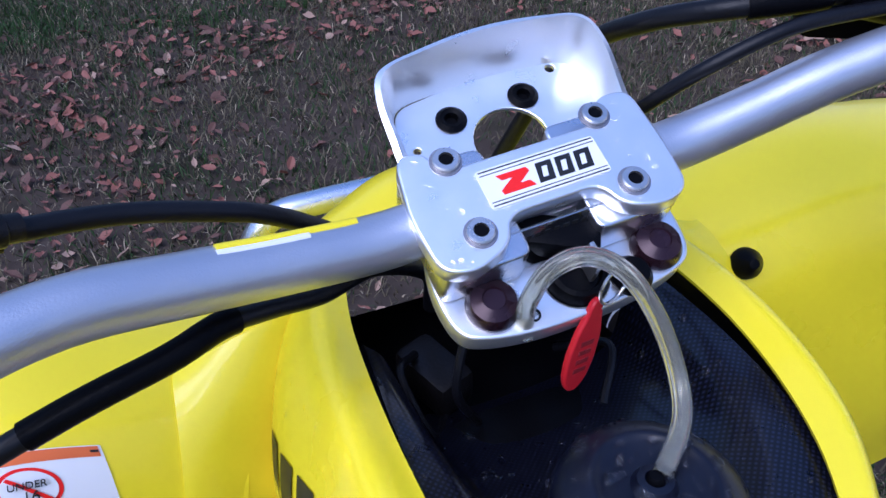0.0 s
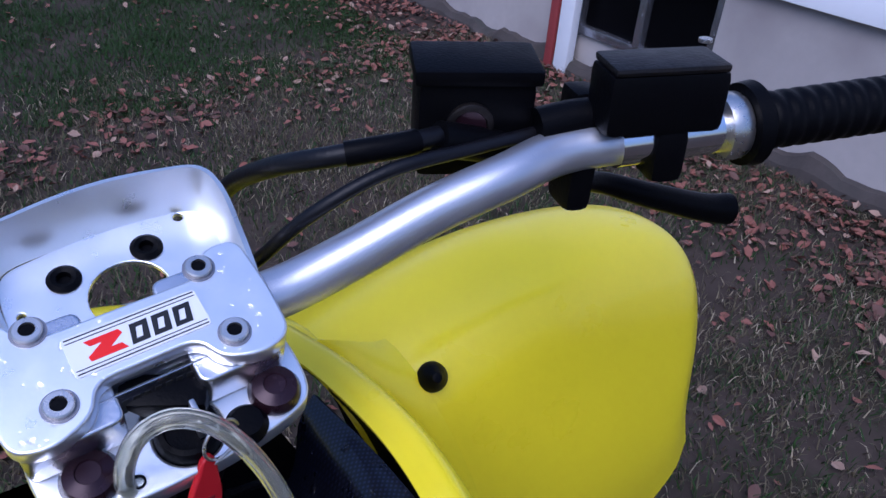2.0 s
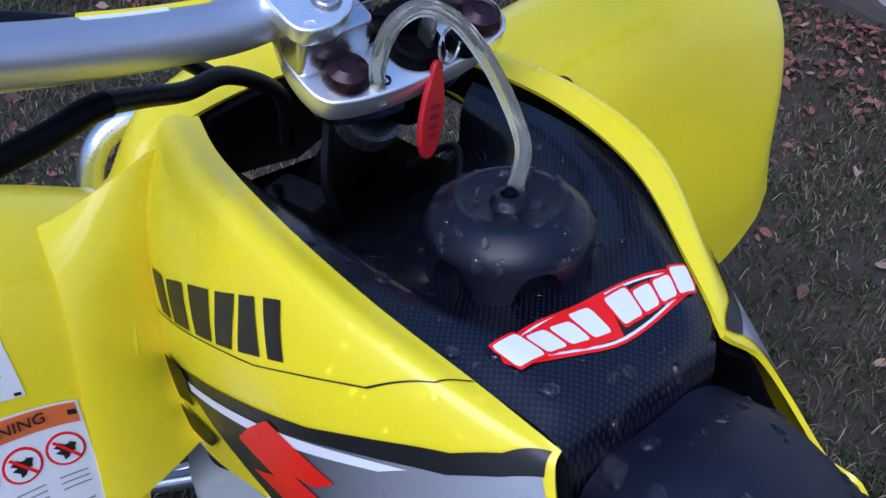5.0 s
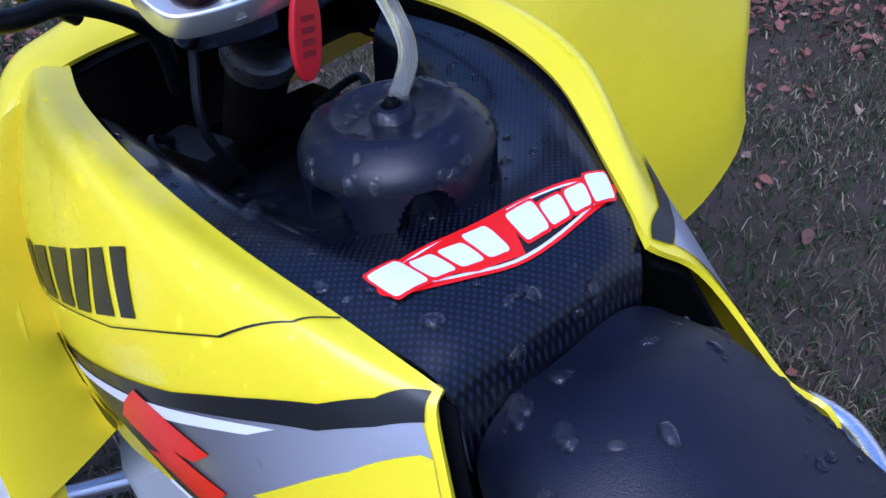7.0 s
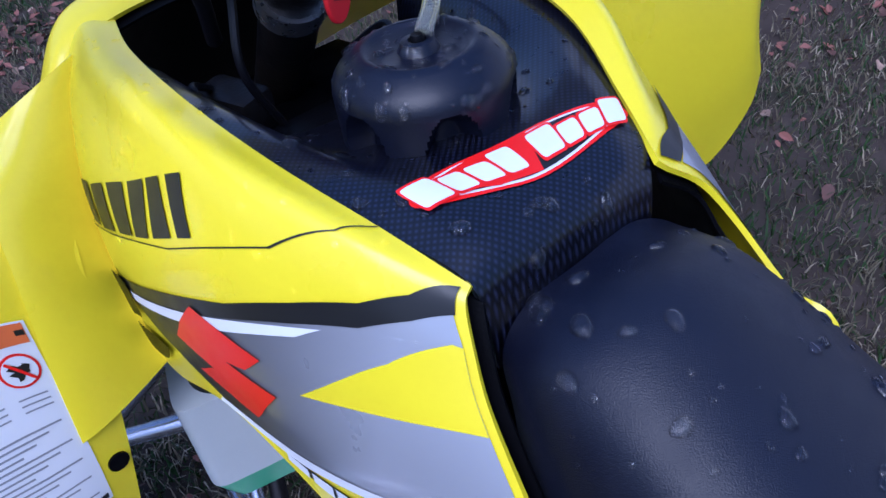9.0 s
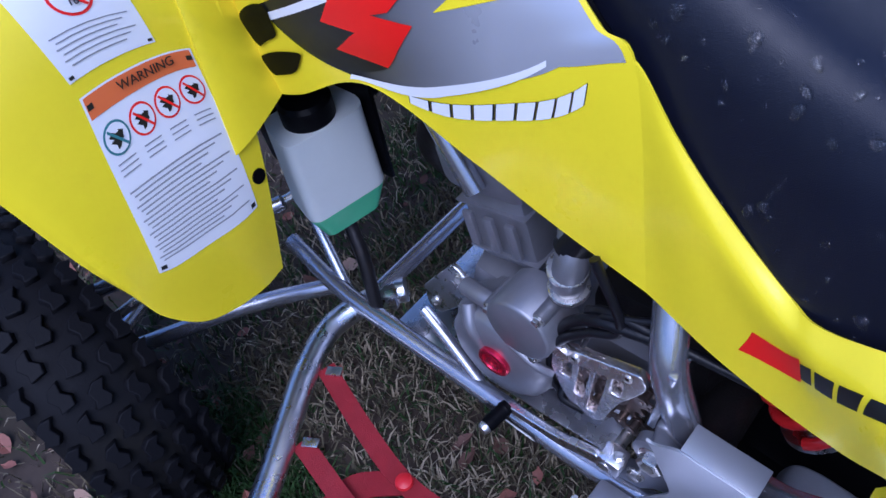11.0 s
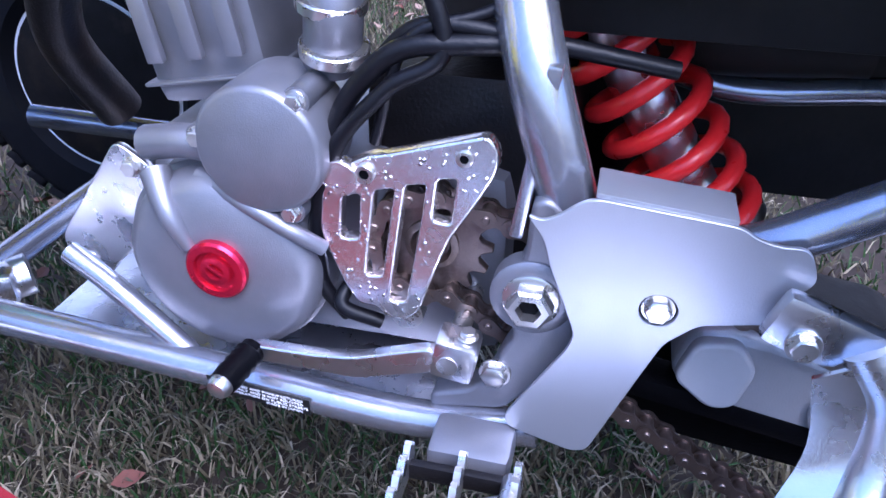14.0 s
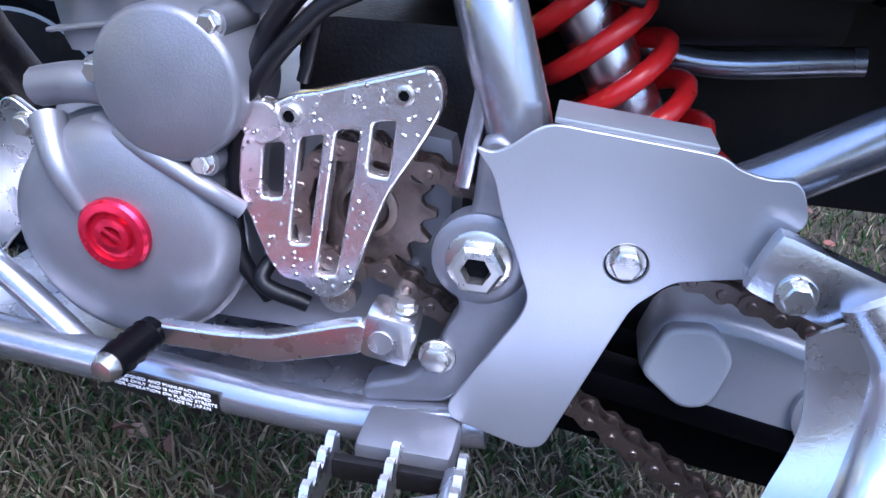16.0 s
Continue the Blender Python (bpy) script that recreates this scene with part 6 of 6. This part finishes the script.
wing = Sheet([
    [(-0.247, -0.040, 0.341), (-0.240, -0.062, 0.342), (-0.225, -0.083, 0.346), (-0.197, -0.100, 0.362), (-0.186, -0.108, 0.392), (-0.183, -0.101, 0.432)],
    [(-0.275, -0.065, 0.341), (-0.255, -0.084, 0.343), (-0.230, -0.104, 0.352), (-0.200, -0.122, 0.372), (-0.188, -0.130, 0.405), (-0.184, -0.119, 0.444)],
    [(-0.305, -0.088, 0.341), (-0.272, -0.106, 0.346), (-0.236, -0.124, 0.358), (-0.203, -0.143, 0.382), (-0.190, -0.150, 0.420), (-0.185, -0.136, 0.456)],
])
skin("heel_wing", wing, SATIN, nerf, 0.003, 30, 12, "curved sheet joining the heel plate to the bracket")
part("heel_lip", tube_bm([(-0.205, 0.037, 0.343), (-0.325, 0.040, 0.343)], 0.006, 12), SATIN, nerf)
for x, y in ((-0.248, 0.448), (-0.333, 0.400), (-0.420, 0.352), (-0.475, 0.30)):
    part("tab", box_bm((0.012, 0.020, 0.003), 0.001, pose(x + 0.01, y - 0.016, 0.333, 0, 0, 30)), SATIN, nerf)
tagged(mirrored_copy(nerf, "nerf_bar", 0.02, -0.04), "bare aluminium nerf bar on the house side", "nerf bar", "nerf bars")

net_ob = thing("nerf_net", "dark red webbing foot net with riveted crossings", "net", "foot nets")


def strap(pts, w=0.024):
    line = spline(pts, 10)
    bm = bmesh.new()
    rows = []
    for i, p in enumerate(line):
        d = (line[min(i + 1, len(line) - 1)] - line[max(i - 1, 0)]).normalized()
        n = Vector((-d.y, d.x, 0)).normalized() * w / 2
        wob = 0.0025 * noise.noise(p * 30)
        rows.append([bm.verts.new(q) for q in (p + n + Vector((0, 0, wob)), p - n + Vector((0, 0, -wob)), p - n + Vector((0, 0, -wob - 0.0025)), p + n + Vector((0, 0, wob - 0.0025)))])
    for a, b in zip(rows, rows[1:]):
        for k in range(4):
            bm.faces.new((a[k], a[(k + 1) % 4], b[(k + 1) % 4], b[k]))
    bm.faces.new(rows[0])
    bm.faces.new(rows[-1][::-1])
    part("strap", bm, REDWEB, net_ob)


strap([(-0.24, 0.446, 0.331), (-0.268, 0.355, 0.318), (-0.287, 0.27, 0.313), (-0.283, 0.199, 0.315), (-0.25, 0.122, 0.330)])
strap([(-0.329, 0.395, 0.331), (-0.352, 0.273, 0.313), (-0.348, 0.209, 0.313), (-0.344, 0.128, 0.330)])
strap([(-0.416, 0.345, 0.331), (-0.432, 0.236, 0.315), (-0.447, 0.205, 0.315), (-0.42, 0.142, 0.326)])
strap([(-0.287, 0.27, 0.309), (-0.324, 0.305, 0.308), (-0.352, 0.273, 0.308)])
strap([(-0.285, 0.275, 0.308), (-0.324, 0.318, 0.308), (-0.379, 0.320, 0.308), (-0.425, 0.29, 0.309), (-0.465, 0.298, 0.312)])
strap([(-0.283, 0.195, 0.309), (-0.342, 0.212, 0.308), (-0.405, 0.206, 0.308), (-0.459, 0.213, 0.310)])
for x, y in ((-0.287, 0.27), (-0.352, 0.273), (-0.432, 0.236)):
    part("rivet", lathe_bm([(0.011, 0), (0.010, 0.004), (0.006, 0.0065), (0, 0.007)], 20), TAGRED, net_ob, "red domed rivet", pose(x, y, 0.314))
tagged(mirrored_copy(net_ob, "nerf_net", 0.02, -0.04), "dark red webbing foot net on the house side", "net", "foot nets")

# ---- front end: wheel, arms, bumper, coolant bottle ----
def tyre_wheel(name, label, x, y, r, w, rim_r, side):
    ob = thing(name, label, "wheel", "front wheels" if "front" in name else "")
    m = pose(x, y, r - 0.006, 0, 90 * side, 0)
    prof = []
    for k in range(25):
        a = math.pi * k / 24
        prof.append((r - 0.012 - 0.055 * (1 - math.sin(a)) ** 1.2 - (0.045 if k in (0, 24) else 0), -w / 2 * math.cos(a)))
    tyre = part("tyre", lathe_bm([(rim_r, -w * 0.38)] + prof + [(rim_r, w * 0.38)], 72), RUBBER, ob, "black knobbly tyre", m)
    n = 34
    block = [(-0.017, -0.009), (-0.006, -0.013), (0.004, -0.006), (0.017, -0.010), (0.014, 0.004), (0.004, 0.011), (-0.008, 0.006), (-0.017, 0.009)]
    kme = plate_mesh([block], 0.013, 0.0015)
    kme.materials.append(RUBBER)
    for i in range(n):
        for j, off in enumerate((-0.40, -0.2, 0.0, 0.2, 0.40)):
            a = 2 * math.pi * (i + (0.5 if j % 2 else 0)) / n
            z = off * w
            drop = 0.055 * (1 - math.sqrt(max(0.0, 1 - (2 * off) ** 2))) ** 1.2
            k = new("tread_block", kme)
            k.parent = tyre
            k.matrix_local = m @ Matrix.Rotation(a, 4, "Z") @ Matrix.Translation((r - 0.016 - drop, 0, z)) @ Matrix.Rotation(radians(90 - 38 * off * 2), 4, "Y") @ Matrix.Rotation(radians(90 if j % 2 else 70), 4, "Z")
    part("rim", lathe_bm([(rim_r + 0.008, -w * 0.42), (rim_r + 0.010, -w * 0.36), (rim_r - 0.004, -w * 0.3), (rim_r - 0.02, 0), (rim_r - 0.004, w * 0.3), (rim_r + 0.010, w * 0.36), (rim_r + 0.012, w * 0.48), (rim_r - 0.008, w * 0.38), (rim_r - 0.03, w * 0.18), (0.055, w * 0.16), (0.04, w * 0.3), (0, w * 0.3)], 48), WHITE, ob, "white painted rim", m)
    # added dark disc: makes the wheel's inner side read dark instead of white
    part("hub_plate", lathe_bm([(rim_r + 0.002, -w * 0.40), (rim_r + 0.002, -w * 0.435), (rim_r - 0.03, -w * 0.45), (0.05, -w * 0.46), (0.04, -w * 0.52), (0, -w * 0.52)], 40), DARKMETAL, ob, "dark disc added over the rim's white inner side", m)
    return ob


tyre_wheel("quad_front_wheel", "knobbly black front tyre on a white rim", -0.446, 0.79, 0.270, 0.155, 0.135, -1)
tyre_wheel("quad_front_wheel", "knobbly black front tyre on a white rim", 0.54, 0.79, 0.270, 0.155, 0.135, 1)
tyre_wheel("quad_rear_wheel", "wide black rear tyre under the rear fender", -0.42, -0.42, 0.250, 0.24, 0.12, -1)

arms = thing("suspension_arm", "silver tubular front suspension arms", "suspension arm")
rod("arm_tube", [(-0.13, 0.56, 0.30), (-0.22, 0.66, 0.275), (-0.40, 0.79, 0.25)], 0.0125, SILVER, arms)
rod("arm_tube", [(-0.10, 0.88, 0.30), (-0.22, 0.84, 0.275), (-0.40, 0.80, 0.25)], 0.0125, SILVER, arms)
rod("arm_tube", [(-0.12, 0.62, 0.43), (-0.24, 0.70, 0.40), (-0.38, 0.79, 0.37)], 0.011, SILVER, arms)
rod("tie_rod", [(-0.05, 0.64, 0.40), (-0.22, 0.72, 0.36), (-0.37, 0.76, 0.33)], 0.0075, STEEL, arms)
rod("upright", [(-0.39, 0.795, 0.22), (-0.40, 0.795, 0.40)], 0.022, DARKMETAL, arms)
bumper = thing("front_bumper", "silver tubular front bumper", "bumper")
rod("hoop", [(-0.135, 0.80, 0.60), (-0.118, 0.80, 0.70), (-0.103, 0.80, 0.748), (-0.078, 0.80, 0.772), (-0.04, 0.80, 0.777), (0.06, 0.80, 0.777), (0.105, 0.80, 0.772), (0.13, 0.80, 0.748), (0.145, 0.80, 0.70), (0.16, 0.80, 0.60)], 0.0135, SATIN, bumper)
for sx in (-0.14, 0.165):
    rod("stay", [(sx, 0.80, 0.61), (sx, 0.84, 0.45), (sx * 0.8, 0.80, 0.33)], 0.0125, SATIN, bumper)
rod("stay", [(-0.135, 0.80, 0.60), (-0.23, 0.86, 0.52), (-0.30, 0.86, 0.47), (-0.30, 0.80, 0.42)], 0.011, SATIN, bumper)

bottle = thing("coolant_bottle", "translucent coolant bottle with green fluid", "bottle")
bmx = axes((-0.105, 0.495, 0.0), (0.97, -0.2, 0), (0.2, 0.97, 0))
OUT = rounded([(-0.056, -0.035), (0.050, -0.035), (0.056, 0.035), (-0.050, 0.035)], 0.018, 6)


def bottle_part(z0, z1, s0, s1, grow=0.0):
    bm = bmesh.new()
    rings = []
    for k in range(6):
        t = k / 5
        s = s0 + (s1 - s0) * t
        rings.append([bm.verts.new(bmx @ Vector((p[0] * s * (1 + grow), p[1] * s * (1 + grow), z0 + (z1 - z0) * t))) for p in OUT])
    for a, b in zip(rings, rings[1:]):
        for i in range(len(OUT)):
            j = (i + 1) % len(OUT)
            bm.faces.new((a[i], a[j], b[j], b[i]))
    bm.faces.new(rings[0][::-1])
    bm.faces.new(rings[-1])
    return bm


part("fluid", bottle_part(0.472, 0.512, 0.72, 1.0), COOLANT, bottle, "bright green coolant")
part("body", bottle_part(0.512, 0.625, 1.0, 0.96), BOTTLE, bottle, "milky plastic body")
part("filler_cap", lathe_bm([(0.03, 0.625), (0.03, 0.647), (0.026, 0.652), (0, 0.652)], 28), BLACK, bottle, "black cap", Matrix.Translation((-0.11, 0.495, 0)))

# dark works behind the panels
# black made lighter and browner, in place of brown clutter with lit bits
LIFTED_BLACK = material("dusty_black_plastic", (0.016, 0.015, 0.015), 0.55, vary=0.5, scale=16, bump=0.4, bump_scale=120, spec=0.3, second=(0.03, 0.026, 0.022))
works = thing("inner_works", "black plastic airbox and inner panels", "inner panel")
part("airbox", box_bm((0.17, 0.30, 0.14), 0.03, pose(0.012, -0.02, 0.62)), LIFTED_BLACK, works)
part("battery_box", box_bm((0.18, 0.28, 0.13), 0.02, pose(0.012, -0.27, 0.61)), BLACK, works, "black battery box")
# added dark wall: keeps the bright background from showing past the shock
part("inner_fender", box_bm((0.006, 0.62, 0.34), 0.002, pose(0.125, -0.16, 0.55)), LIFTED_BLACK, works, "black sheet added to block the bright background")
part("mud_flap", box_bm((0.22, 0.006, 0.26), 0.002, pose(0.012, -0.36, 0.47, 12, 0, 0)), LIFTED_BLACK, works, "black mud flap")
part("air_duct", tube_bm([(0.03, 0.10, 0.60), (0.03, -0.02, 0.545), (0.02, -0.14, 0.55)], 0.032, 20), LIFTED_BLACK, works, "black rubber duct")
part("tank_shell", box_bm((0.13, 0.26, 0.13), 0.035, pose(0.012, 0.33, 0.785)), BLACK, works, "black tank shell")
part("radiator", box_bm((0.24, 0.035, 0.24), 0.006, pose(0.012, 0.62, 0.62, -8, 0, 0)), BLACK, works, "black radiator")
# added black floor: keeps the opening dark where the ground would show through
part("tray", box_bm((0.23, 0.16, 0.006), 0.002, pose(0.012, 0.54, 0.80, -10, 0, 0)), BLACK, works)
part("inner_guard", box_bm((0.006, 0.16, 0.22), 0.002, pose(-0.055, 0.53, 0.62, 0, 0, 0)), BLACK, works)
part("coil", box_bm((0.03, 0.05, 0.03), 0.006, pose(-0.03, 0.49, 0.845, 0, 0, 20)), DARKMETAL, works, "small dark ignition coil")
loom = thing("wiring_loom", "black cables and wires beside the engine", "cable")
for pts, r in (([(-0.115, 0.13, 0.63), (-0.12, 0.10, 0.56), (-0.125, 0.13, 0.535), (-0.127, 0.16, 0.50), (-0.122, 0.178, 0.45), (-0.12, 0.180, 0.40), (-0.115, 0.165, 0.37)], 0.005), ([(-0.11, 0.05, 0.56), (-0.118, 0.09, 0.56), (-0.122, 0.125, 0.555), (-0.12, 0.155, 0.525), (-0.12, 0.168, 0.49)], 0.006), ([(-0.10, -0.02, 0.55), (-0.11, 0.05, 0.562), (-0.115, 0.11, 0.568), (-0.11, 0.14, 0.545)], 0.005), ([(-0.09, 0.02, 0.60), (-0.11, 0.08, 0.575), (-0.12, 0.12, 0.56), (-0.12, 0.14, 0.50)], 0.0035), ([(-0.11, 0.16, 0.40), (-0.125, 0.165, 0.385), (-0.12, 0.14, 0.372)], 0.005)):
    part("cable", tube_bm(pts, r, 10, 8), CABLE, loom)
for pts in ([(-0.04, 0.50, 0.86), (-0.06, 0.47, 0.88), (-0.05, 0.44, 0.85), (-0.03, 0.47, 0.83)], [(0.05, 0.47, 0.86), (0.07, 0.44, 0.885), (0.05, 0.41, 0.87)], [(-0.03, 0.44, 0.94), (-0.04, 0.43, 0.90), (-0.02, 0.44, 0.85)]):
    part("wire", tube_bm(pts, 0.0028, 8, 8), CABLE, loom)
